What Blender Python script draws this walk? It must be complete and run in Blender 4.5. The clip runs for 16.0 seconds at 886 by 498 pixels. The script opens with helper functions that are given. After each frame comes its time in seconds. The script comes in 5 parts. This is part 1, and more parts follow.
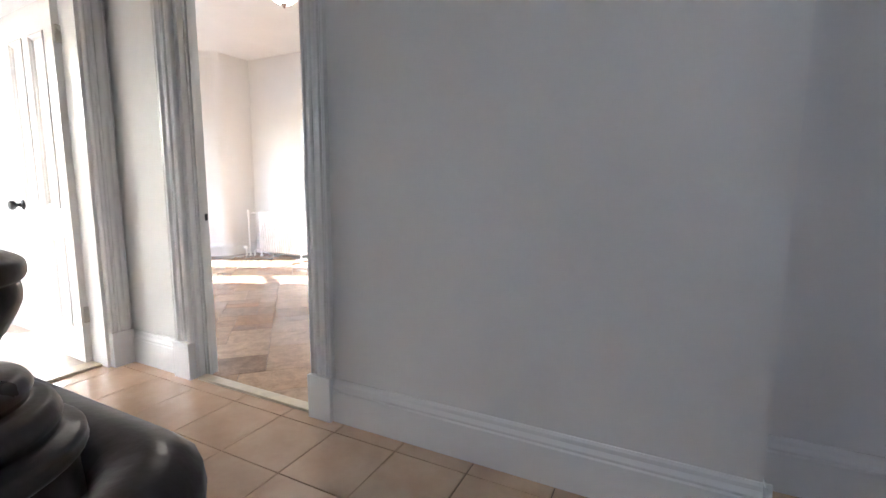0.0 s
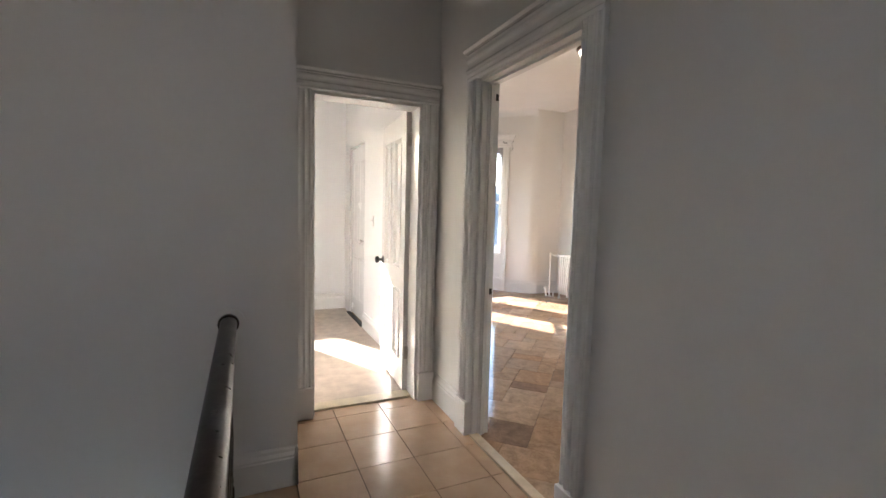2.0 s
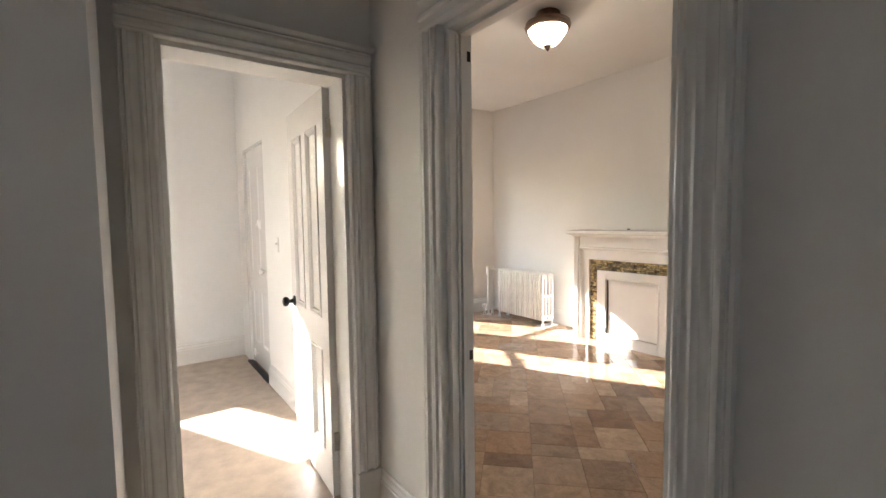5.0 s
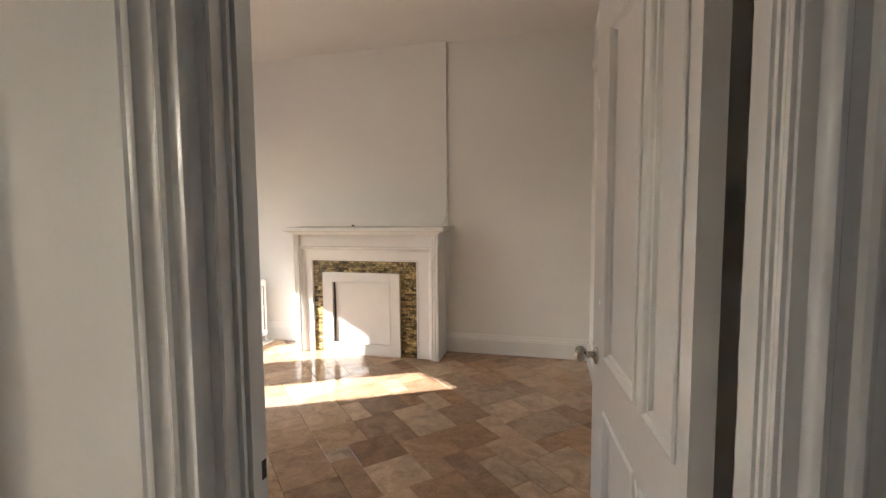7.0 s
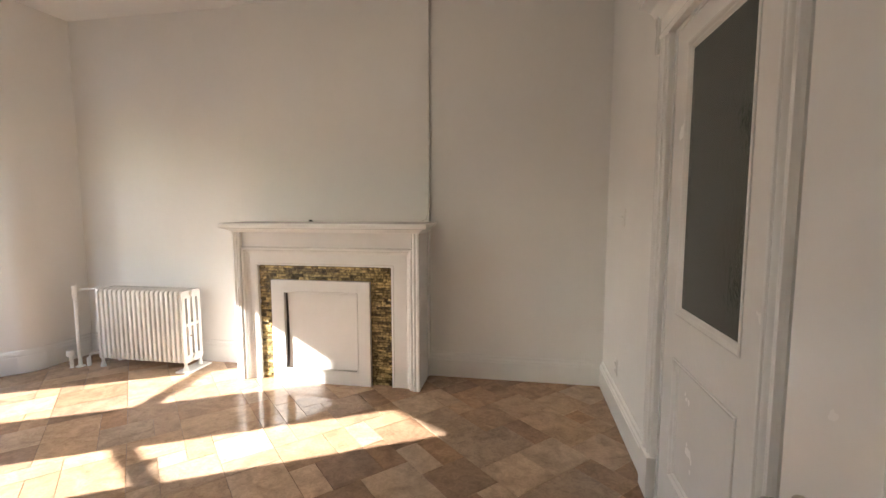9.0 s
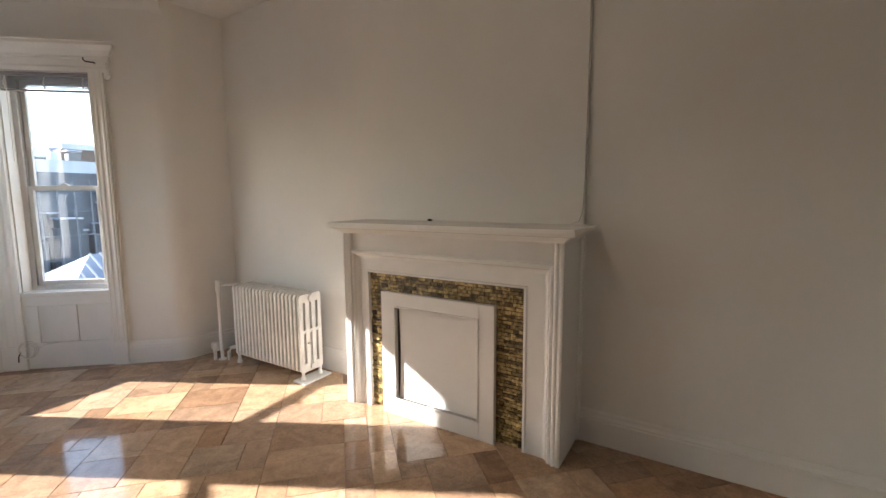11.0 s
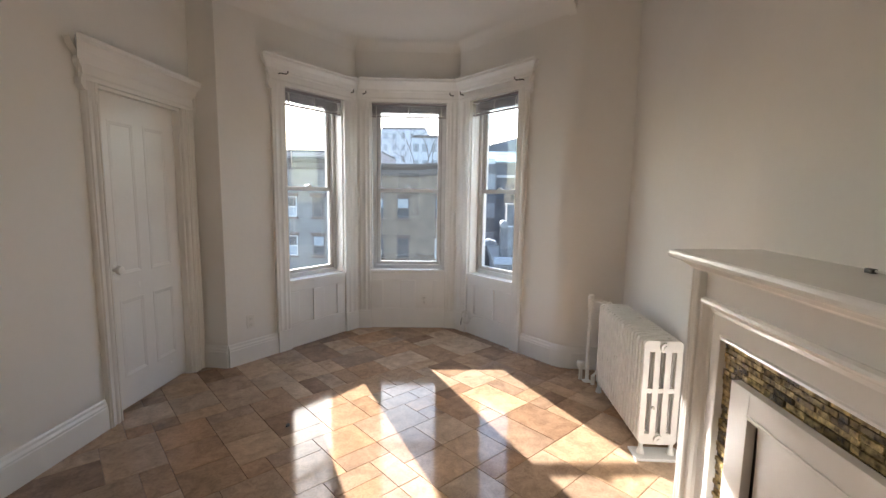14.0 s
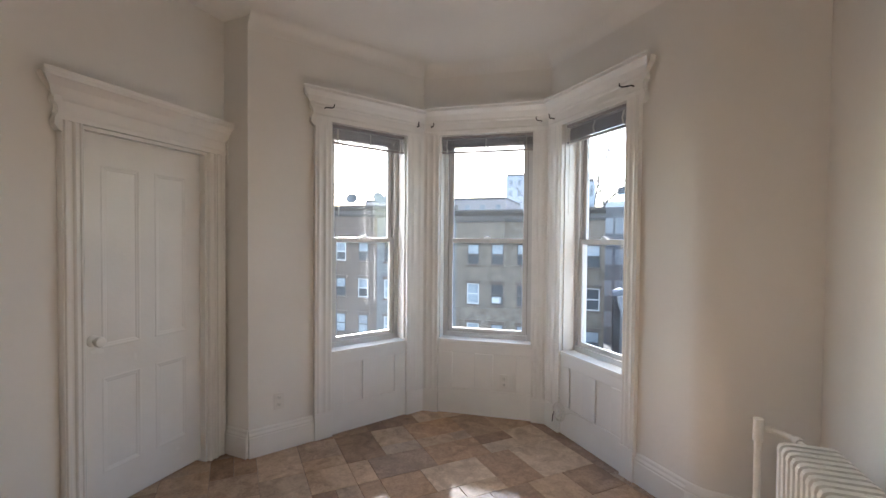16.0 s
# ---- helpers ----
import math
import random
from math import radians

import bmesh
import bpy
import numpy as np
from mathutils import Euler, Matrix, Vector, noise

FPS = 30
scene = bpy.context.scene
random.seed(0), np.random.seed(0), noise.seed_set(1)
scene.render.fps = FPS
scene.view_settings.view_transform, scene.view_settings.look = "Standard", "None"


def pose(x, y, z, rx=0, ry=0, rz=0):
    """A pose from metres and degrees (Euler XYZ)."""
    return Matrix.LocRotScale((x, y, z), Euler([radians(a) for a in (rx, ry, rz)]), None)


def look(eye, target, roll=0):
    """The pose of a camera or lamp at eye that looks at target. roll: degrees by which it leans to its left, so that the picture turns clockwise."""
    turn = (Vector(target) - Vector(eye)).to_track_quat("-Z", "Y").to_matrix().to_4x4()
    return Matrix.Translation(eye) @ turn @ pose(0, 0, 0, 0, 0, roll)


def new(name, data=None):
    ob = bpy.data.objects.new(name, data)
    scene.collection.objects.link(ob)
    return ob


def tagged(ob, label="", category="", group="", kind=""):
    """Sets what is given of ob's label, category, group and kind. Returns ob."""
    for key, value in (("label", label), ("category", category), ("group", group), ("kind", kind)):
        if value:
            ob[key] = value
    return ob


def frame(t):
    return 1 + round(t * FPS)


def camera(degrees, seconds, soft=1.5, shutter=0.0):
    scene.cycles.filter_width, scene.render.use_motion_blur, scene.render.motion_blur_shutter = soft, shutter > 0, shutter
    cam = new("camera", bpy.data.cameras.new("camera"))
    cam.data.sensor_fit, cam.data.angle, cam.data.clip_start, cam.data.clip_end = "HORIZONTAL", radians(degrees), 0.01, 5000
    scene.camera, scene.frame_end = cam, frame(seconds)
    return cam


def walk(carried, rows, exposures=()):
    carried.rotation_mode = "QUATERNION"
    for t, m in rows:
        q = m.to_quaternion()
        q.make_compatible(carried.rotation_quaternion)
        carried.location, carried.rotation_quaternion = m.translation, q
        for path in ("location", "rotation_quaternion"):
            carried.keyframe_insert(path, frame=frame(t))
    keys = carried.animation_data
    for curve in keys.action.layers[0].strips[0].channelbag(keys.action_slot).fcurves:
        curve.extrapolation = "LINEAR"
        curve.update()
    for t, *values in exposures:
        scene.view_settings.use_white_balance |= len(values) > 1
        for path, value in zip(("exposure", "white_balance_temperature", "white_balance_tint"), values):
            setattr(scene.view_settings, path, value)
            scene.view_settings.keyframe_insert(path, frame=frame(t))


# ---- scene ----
cam = camera(90.5, 16.0)
PATH = [
    (0, (1.451, -0.257, 1.005), (0.573, 1.52, 0.744), 0.4),
    (0.5, (1.434, -0.176, 1.094), (0.197, 1.372, 0.822), 0.3),
    (1, (1.437, -0.123, 1.149), (-0.04, 1.205, 0.913), -0.0),
    (1.5, (1.455, -0.081, 1.207), (-0.223, 0.99, 1.012), 0.3),
    (2, (1.483, -0.03, 1.321), (-0.331, 0.793, 1.149), 1.5),
    (2.5, (1.468, -0.011, 1.393), (-0.409, 0.656, 1.217), 1.6),
    (3, (1.361, -0.005, 1.386), (-0.53, 0.625, 1.221), 1.4),
    (3.2, (1.308, 0.021, 1.387), (-0.588, 0.636, 1.226), 1.5),
    (5.3, (0.416, 0.265, 1.372), (-1.09, 1.574, 1.228), -0.8),
    (5.5, (0.321, 0.287, 1.385), (-1.098, 1.688, 1.231), -0.7),
    (6, (0.139, 0.389, 1.367), (-1.06, 1.984, 1.229), -1.0),
    (6.5, (-0.022, 0.508, 1.349), (-0.901, 2.299, 1.205), -0.8),
    (7, (-0.187, 0.591, 1.332), (-0.671, 2.526, 1.185), -0.4),
    (7.5, (-0.276, 0.759, 1.341), (-0.62, 2.723, 1.182), -0.4),
    (8, (-0.325, 0.932, 1.343), (-0.648, 2.898, 1.176), -0.4),
    (8.2, (-0.353, 1.006, 1.343), (-0.668, 2.974, 1.172), -0.3),
    (10.3, (-0.616, 1.994, 1.368), (-1.253, 3.877, 1.149), -0.1),
    (10.5, (-0.602, 2.071, 1.366), (-1.332, 3.92, 1.154), -0.3),
    (11, (-0.576, 2.311, 1.39), (-1.624, 3.998, 1.158), -0.4),
    (11.5, (-0.541, 2.559, 1.389), (-1.867, 4.036, 1.145), 0.8),
    (12, (-0.554, 2.793, 1.399), (-2.111, 4.021, 1.143), 0.6),
    (12.5, (-0.537, 2.987, 1.412), (-2.332, 3.832, 1.158), 0.5),
    (13, (-0.527, 3.173, 1.441), (-2.445, 3.674, 1.176), 1.2),
    (13.5, (-0.647, 3.357, 1.431), (-2.624, 3.534, 1.183), 1.1),
    (14, (-0.779, 3.464, 1.453), (-2.761, 3.357, 1.208), 0.9),
    (14.5, (-0.983, 3.613, 1.489), (-2.929, 3.211, 1.265), 0.6),
    (15, (-1.245, 3.696, 1.482), (-3.161, 3.148, 1.321), 0.6),
    (15.5, (-1.536, 3.718, 1.497), (-3.45, 3.142, 1.405), 0.7),
    (16, (-1.825, 3.74, 1.505), (-3.71, 3.074, 1.459), 0.5),
]
EXPOSURES = [(0.0, 4.62, 5650, 12), (0.5, 4.32, 5650, 12), (1.0, 4.12, 5750, 12), (1.5, 3.98, 5950, 12), (2.0, 3.87, 6250, 12.5), (2.5, 3.45, 6400, 12), (3.0, 3.25, 6450, 12), (5.5, 3.7, 6400, 11), (6.0, 3.42, 6450, 11.5), (6.5, 2.98, 6550, 11.5), (7.0, 3.4, 6500, 12), (7.5, 3.63, 6500, 12), (8.0, 3.6, 6500, 12), (10.5, 2.86, 6450, 11.5), (11.5, 2.6, 6600, 11.5), (12.5, 2.62, 6600, 11.5), (14.5, 2.76, 6350, 11), (16.0, 2.83, 6250, 11.5)]
walk(cam, [(t, look(e, g, r)) for t, e, g, r in PATH], exposures=EXPOSURES)


# ---------------------------------------------------------------- light
world = bpy.data.worlds.new("sky")
scene.world = world
world.use_nodes = True
wn = world.node_tree.nodes
sky = wn.new("ShaderNodeTexSky")
sky.sky_type = 'NISHITA'
sky.sun_disc = False
SUN_ELEV, SUN_AZ = 27.2, 28.0   # height of the sun; heading of its rays from +x towards +y
sky.sun_elevation = radians(SUN_ELEV)
sky.sun_rotation = radians(270 - SUN_AZ)
sky.air_density, sky.dust_density = 1.2, 1.0
wn["Background"].inputs["Strength"].default_value = 0.135
world.node_tree.links.new(sky.outputs[0], wn["Background"].inputs["Color"])
sun = new("sun", bpy.data.lights.new("sun", 'SUN'))
sun.data.energy, sun.data.angle, sun.data.color = 3.5, radians(0.6), (1.0, 0.96, 0.905)
ray = Vector((math.cos(radians(SUN_AZ)) * math.cos(radians(SUN_ELEV)), math.sin(radians(SUN_AZ)) * math.cos(radians(SUN_ELEV)), -math.sin(radians(SUN_ELEV))))
sun.matrix_world = look((-30, -15, 30), Vector((-30, -15, 30)) + ray)


# ---------------------------------------------------------------- materials
def mat(name, color, rough=0.5, metal=0.0, var=0.06, scale=8.0, bump=0.05, fine=60.0, spec=0.5, emit=None, rnd=0.0, coat=0.0, color2=None, stain=0.0, stain_scale=1.2):
    m = bpy.data.materials.new(name)
    m.use_nodes = True
    nt = m.node_tree
    n, l = nt.nodes, nt.links
    b = n["Principled BSDF"]
    b.inputs["Metallic"].default_value = metal
    b.inputs["Specular IOR Level"].default_value = spec
    b.inputs["Coat Weight"].default_value = coat
    b.inputs["Coat Roughness"].default_value = 0.08
    geo = n.new("ShaderNodeNewGeometry")
    big = n.new("ShaderNodeTexNoise")
    big.inputs["Scale"].default_value, big.inputs["Detail"].default_value = scale, 5
    l.new(geo.outputs["Position"], big.inputs["Vector"])
    small = n.new("ShaderNodeTexNoise")
    small.inputs["Scale"].default_value, small.inputs["Detail"].default_value = fine, 4
    l.new(geo.outputs["Position"], small.inputs["Vector"])
    mix = n.new("ShaderNodeMix")
    mix.data_type = 'RGBA'
    c2 = color2 or tuple(max(0.0, c * (1 - 2.2 * var)) for c in color)
    c1 = tuple(min(1.0, c * (1 + var * 0.6)) for c in color)
    mix.inputs["A"].default_value, mix.inputs["B"].default_value = (*c1, 1), (*c2, 1)
    ramp = n.new("ShaderNodeMapRange")
    ramp.inputs["From Min"].default_value, ramp.inputs["From Max"].default_value = 0.32, 0.7
    l.new(big.outputs["Fac"], ramp.inputs["Value"])
    l.new(ramp.outputs["Result"], mix.inputs["Factor"])
    hs = n.new("ShaderNodeHueSaturation")
    l.new(mix.outputs["Result"], hs.inputs["Color"])
    val = n.new("ShaderNodeMath")
    val.operation = 'MULTIPLY_ADD'
    l.new(small.outputs["Fac"], val.inputs[0])
    val.inputs[1].default_value, val.inputs[2].default_value = var * 1.5, 1 - var * 0.75
    last = val
    if rnd:
        info = n.new("ShaderNodeObjectInfo")
        r = n.new("ShaderNodeMath")
        r.operation = 'MULTIPLY_ADD'
        l.new(info.outputs["Random"], r.inputs[0])
        r.inputs[1].default_value, r.inputs[2].default_value = rnd * 2, -rnd
        a = n.new("ShaderNodeMath")
        a.operation = 'ADD'
        l.new(val.outputs[0], a.inputs[0]), l.new(r.outputs[0], a.inputs[1])
        last = a
    l.new(last.outputs[0], hs.inputs["Value"])
    l.new(hs.outputs["Color"], b.inputs["Base Color"])
    rr = n.new("ShaderNodeMath")
    rr.operation = 'MULTIPLY_ADD'
    l.new(big.outputs["Fac"], rr.inputs[0])
    rr.inputs[1].default_value, rr.inputs[2].default_value = rough * 0.5, rough * 0.75
    l.new(rr.outputs[0], b.inputs["Roughness"])
    if bump:
        bp = n.new("ShaderNodeBump")
        bp.inputs["Strength"].default_value, bp.inputs["Distance"].default_value = bump, 0.01
        add = n.new("ShaderNodeMath")
        add.operation = 'ADD'
        l.new(big.outputs["Fac"], add.inputs[0]), l.new(small.outputs["Fac"], add.inputs[1])
        l.new(add.outputs[0], bp.inputs["Height"])
        l.new(bp.outputs["Normal"], b.inputs["Normal"])
    if emit:
        b.inputs["Emission Color"].default_value, b.inputs["Emission Strength"].default_value = (*emit[0], 1), emit[1]
    return m


WALL = mat("wall paint", (0.80, 0.785, 0.755), 0.55, var=0.02, scale=1.3, bump=0.08, fine=25)
SIDEW = mat("side room white paint", (0.80, 0.80, 0.795), 0.55, var=0.02, scale=1.3, bump=0.08, fine=25)
HALLWALL = mat("hall wall paint", (0.79, 0.78, 0.76), 0.5, var=0.02, scale=1.3, bump=0.08, fine=25)
CEIL = mat("ceiling paint", (0.82, 0.81, 0.785), 0.7, var=0.02, scale=1.5, bump=0.06, fine=20)
TRIM = mat("gloss white trim paint", (0.83, 0.82, 0.795), 0.24, var=0.015, scale=5, bump=0.02, fine=30)
DOORP = mat("gloss white door paint", (0.82, 0.80, 0.77), 0.25, var=0.02, scale=4, bump=0.06, fine=40)
RADP = mat("white radiator enamel", (0.80, 0.785, 0.75), 0.3, var=0.04, scale=14, bump=0.08, fine=70)
GROUT_R = mat("brown grout", (0.27, 0.18, 0.12), 0.5, var=0.1)
TILE_H = mat("beige ceramic tile", (0.56, 0.40, 0.27), 0.17, var=0.06, scale=6, bump=0.03, fine=40, rnd=0.05, color2=(0.50, 0.34, 0.22))
GROUT_H = mat("dark hall grout", (0.13, 0.09, 0.06), 0.7, var=0.1)
VINYL = mat("pale mottled vinyl floor", (0.52, 0.42, 0.33), 0.35, var=0.10, scale=9, bump=0.03)
RAIL = mat("dark brown varnished wood", (0.032, 0.022, 0.019), 0.30, var=0.2, scale=18, bump=0.05, fine=80, spec=0.35)
BRONZE = mat("bronze lamp metal", (0.23, 0.16, 0.12), 0.35, 0.9, var=0.1, scale=20)
NICKEL = mat("satin nickel", (0.52, 0.49, 0.44), 0.28, 1.0, var=0.06, scale=20, bump=0.02)
BLACK = mat("black iron", (0.02, 0.02, 0.02), 0.4, 0.3, var=0.1)
BOWL = mat("frosted lamp glass", (0.9, 0.88, 0.84), 0.3, var=0.02, emit=((1.0, 0.88, 0.70), 2.2))
BRASSY = mat("threshold wood", (0.62, 0.52, 0.36), 0.4, var=0.08, scale=14)
MOSAIC = mat("olive glass and stone mosaic", (0.42, 0.31, 0.13), 0.22, var=0.3, scale=55, bump=0.5, fine=110, rnd=0.75, color2=(0.07, 0.05, 0.02))
MGROUT = mat("dark mosaic joint", (0.03, 0.025, 0.015), 0.7)
PLASTIC = mat("white plastic", (0.78, 0.76, 0.72), 0.3, var=0.02)
SLOT = mat("dark slot", (0.03, 0.03, 0.03), 0.6)
BLIND = mat("grey aluminium blind slat", (0.36, 0.335, 0.33), 0.35, 0.2, var=0.05, scale=20)
VINYLW = mat("white vinyl window frame", (0.64, 0.635, 0.625), 0.3, var=0.03, scale=10)
FRAMEG = mat("grey aluminium track", (0.42, 0.41, 0.40), 0.35, 0.5, var=0.06)
GCABLE = mat("grey cable", (0.30, 0.28, 0.25), 0.5)
CABLE = mat("black cable", (0.015, 0.015, 0.015), 0.5)
WCABLE = mat("off-white cable", (0.68, 0.66, 0.62), 0.5)
DARKGLASS = mat("dark ribbed door glass", (0.045, 0.055, 0.05), 0.08, var=0.1, scale=3)


def glass(name, tint=(0.97, 0.985, 1.0), haze=0.0):
    m = bpy.data.materials.new(name)
    m.use_nodes = True
    n, l = m.node_tree.nodes, m.node_tree.links
    n.remove(n["Principled BSDF"])
    tr, gl, mx, fr = n.new("ShaderNodeBsdfTransparent"), n.new("ShaderNodeBsdfGlossy"), n.new("ShaderNodeMixShader"), n.new("ShaderNodeLayerWeight")
    tr.inputs["Color"].default_value = (*tint, 1)
    gl.inputs["Roughness"].default_value = 0.02
    fr.inputs["Blend"].default_value = 0.5
    pw, ma = n.new("ShaderNodeMath"), n.new("ShaderNodeMath")
    pw.operation, ma.operation = 'POWER', 'MULTIPLY_ADD'
    pw.inputs[1].default_value, ma.inputs[1].default_value, ma.inputs[2].default_value = 5.0, 0.7, 0.05
    l.new(fr.outputs["Facing"], pw.inputs[0]), l.new(pw.outputs[0], ma.inputs[0]), l.new(ma.outputs[0], mx.inputs[0]), l.new(tr.outputs[0], mx.inputs[1]), l.new(gl.outputs[0], mx.inputs[2])
    out = mx
    if haze:
        df, m2, nz, mr = n.new("ShaderNodeBsdfTranslucent"), n.new("ShaderNodeMixShader"), n.new("ShaderNodeTexNoise"), n.new("ShaderNodeMath")
        df.inputs["Color"].default_value = (0.8, 0.85, 0.9, 1)
        nz.inputs["Scale"].default_value = 3
        mr.operation = 'MULTIPLY'
        mr.inputs[1].default_value = haze
        l.new(nz.outputs["Fac"], mr.inputs[0]), l.new(mr.outputs[0], m2.inputs[0])
        l.new(mx.outputs[0], m2.inputs[1]), l.new(df.outputs[0], m2.inputs[2])
        out = m2
    l.new(out.outputs[0], n["Material Output"].inputs["Surface"])
    return m


def stone_tile(name):
    """Stone-look tile: each piece has its own tone, with soft clouds and fine veins."""
    m = bpy.data.materials.new(name)
    m.use_nodes = True
    n, l = m.node_tree.nodes, m.node_tree.links
    b = n["Principled BSDF"]
    info, geo, ramp = n.new("ShaderNodeObjectInfo"), n.new("ShaderNodeNewGeometry"), n.new("ShaderNodeValToRGB")
    cols = ((0.0, (0.30, 0.188, 0.118)), (0.2, (0.45, 0.305, 0.195)), (0.4, (0.245, 0.15, 0.095)), (0.55, (0.39, 0.285, 0.20)), (0.7, (0.50, 0.355, 0.24)), (0.85, (0.27, 0.18, 0.125)), (1.0, (0.42, 0.255, 0.15)))
    while len(ramp.color_ramp.elements) < len(cols):
        ramp.color_ramp.elements.new(0.5)
    for e, (p, c) in zip(ramp.color_ramp.elements, cols):
        e.position, e.color = p, (*c, 1)
    l.new(info.outputs["Random"], ramp.inputs[0])
    shift = n.new("ShaderNodeVectorMath")
    shift.operation = 'MULTIPLY_ADD'
    shift.inputs[1].default_value = (1, 1, 1)
    comb = n.new("ShaderNodeCombineXYZ")
    big = n.new("ShaderNodeMath")
    big.operation, big.inputs[1].default_value = 'MULTIPLY', 37.0
    l.new(info.outputs["Random"], big.inputs[0]), l.new(big.outputs[0], comb.inputs[0])
    l.new(geo.outputs["Position"], shift.inputs[0]), l.new(comb.outputs[0], shift.inputs[2])
    cloud, vein = n.new("ShaderNodeTexNoise"), n.new("ShaderNodeTexNoise")
    cloud.inputs["Scale"].default_value, cloud.inputs["Detail"].default_value, cloud.inputs["Distortion"].default_value = 7.0, 6, 1.2
    vein.inputs["Scale"].default_value, vein.inputs["Detail"].default_value, vein.inputs["Distortion"].default_value = 22.0, 8, 2.5
    l.new(shift.outputs[0], cloud.inputs["Vector"]), l.new(shift.outputs[0], vein.inputs["Vector"])
    mr = n.new("ShaderNodeMapRange")
    mr.inputs["From Min"].default_value, mr.inputs["From Max"].default_value, mr.inputs["To Min"].default_value, mr.inputs["To Max"].default_value = 0.35, 0.7, 1.2, 0.80
    l.new(cloud.outputs["Fac"], mr.inputs["Value"])
    mv = n.new("ShaderNodeMapRange")
    mv.inputs["From Min"].default_value, mv.inputs["From Max"].default_value, mv.inputs["To Min"].default_value, mv.inputs["To Max"].default_value = 0.4, 0.66, 1.06, 0.86
    l.new(vein.outputs["Fac"], mv.inputs["Value"])
    mul = n.new("ShaderNodeMath")
    mul.operation = 'MULTIPLY'
    l.new(mr.outputs[0], mul.inputs[0]), l.new(mv.outputs[0], mul.inputs[1])
    hs = n.new("ShaderNodeHueSaturation")
    hs.inputs["Saturation"].default_value = 1.04
    b.inputs["Specular IOR Level"].default_value = 0.38
    l.new(ramp.outputs[0], hs.inputs["Color"]), l.new(mul.outputs[0], hs.inputs["Value"])
    l.new(hs.outputs[0], b.inputs["Base Color"])
    rr = n.new("ShaderNodeMath")
    rr.operation, rr.inputs[1].default_value, rr.inputs[2].default_value = 'MULTIPLY_ADD', 0.10, 0.03
    l.new(cloud.outputs["Fac"], rr.inputs[0]), l.new(rr.outputs[0], b.inputs["Roughness"])
    bp = n.new("ShaderNodeBump")
    bp.inputs["Strength"].default_value, bp.inputs["Distance"].default_value = 0.07, 0.004
    l.new(vein.outputs["Fac"], bp.inputs["Height"]), l.new(bp.outputs[0], b.inputs["Normal"])
    return m


TILE_R = stone_tile("tan stone-look floor tile")
# glass of the added hall opening, tinted warm to offset the blue sky light
FILLGLASS = glass("warm-tinted glass of the added ceiling opening", tint=(0.965, 0.92, 0.87))
GLASS = glass("window glass", haze=0.014)
DUSTY = glass("dusty window glass", haze=0.018)


# ---------------------------------------------------------------- mesh helpers
def box(bm, x0, x1, y0, y1, z0, z1, bevel=0.0):
    r = bmesh.ops.create_cube(bm, size=1.0)
    vs = r["verts"]
    for v in vs:
        v.co = Vector((x0 if v.co.x < 0 else x1, y0 if v.co.y < 0 else y1, z0 if v.co.z < 0 else z1))
    if bevel:
        es = list({e for v in vs for e in v.link_edges})
        bmesh.ops.bevel(bm, geom=es, offset=bevel, segments=2, affect='EDGES', profile=0.6)
    return bm


def boxes(*dims, bevel=0.0):
    bm = bmesh.new()
    for d in dims:
        box(bm, *d, bevel=bevel)
    return bm


def prism(bm, pts, place):
    """Closed outline pts swept: place(u, v, k) gives the point of the outline at end k (0 or 1)."""
    a = [bm.verts.new(place(u, v, 0)) for u, v in pts]
    b = [bm.verts.new(place(u, v, 1)) for u, v in pts]
    n = len(pts)
    for i in range(n):
        bm.faces.new((a[i], a[(i + 1) % n], b[(i + 1) % n], b[i]))
    bm.faces.new(a[::-1])
    bm.faces.new(b)
    return bm


def lathe(bm, prof, seg=24, cx=0.0, cy=0.0):
    """Turned body about the vertical through (cx, cy); prof is a list of (radius, z)."""
    rings = []
    for r, z in prof:
        rings.append([bm.verts.new((cx + r * math.cos(2 * math.pi * i / seg), cy + r * math.sin(2 * math.pi * i / seg), z)) for i in range(seg)])
    for a, b in zip(rings, rings[1:]):
        for i in range(seg):
            bm.faces.new((a[i], a[(i + 1) % seg], b[(i + 1) % seg], b[i]))
    bm.faces.new(rings[0][::-1])
    bm.faces.new(rings[-1])
    return bm


def tube(bm, path, r, seg=8):
    """Round bar along a list of points."""
    path = [Vector(p) for p in path]
    rings = []
    for i, p in enumerate(path):
        d = (path[min(i + 1, len(path) - 1)] - path[max(i - 1, 0)]).normalized()
        u = d.cross(Vector((0, 0, 1)) if abs(d.z) < 0.9 else Vector((1, 0, 0))).normalized()
        w = d.cross(u)
        rings.append([bm.verts.new(p + r * (math.cos(2 * math.pi * k / seg) * u + math.sin(2 * math.pi * k / seg) * w)) for k in range(seg)])
    for a, b in zip(rings, rings[1:]):
        for k in range(seg):
            bm.faces.new((a[k], a[(k + 1) % seg], b[(k + 1) % seg], b[k]))
    bm.faces.new(rings[0][::-1])
    bm.faces.new(rings[-1])
    return bm




def mesh(bm, name, material, smooth=False):
    bmesh.ops.recalc_face_normals(bm, faces=bm.faces[:])
    if smooth:
        for f in bm.faces:
            f.smooth = True
        for e in bm.edges:
            if len(e.link_faces) == 2 and e.calc_face_angle(0) > radians(38):
                e.smooth = False
    me = bpy.data.meshes.new(name)
    bm.to_mesh(me)
    bm.free()
    me.materials.append(material)
    return me


def part(name, bm, material, parent, label="", smooth=False):
    ob = new(name, mesh(bm, name, material, smooth))
    ob.parent = parent
    if label:
        tagged(ob, label)
    return ob


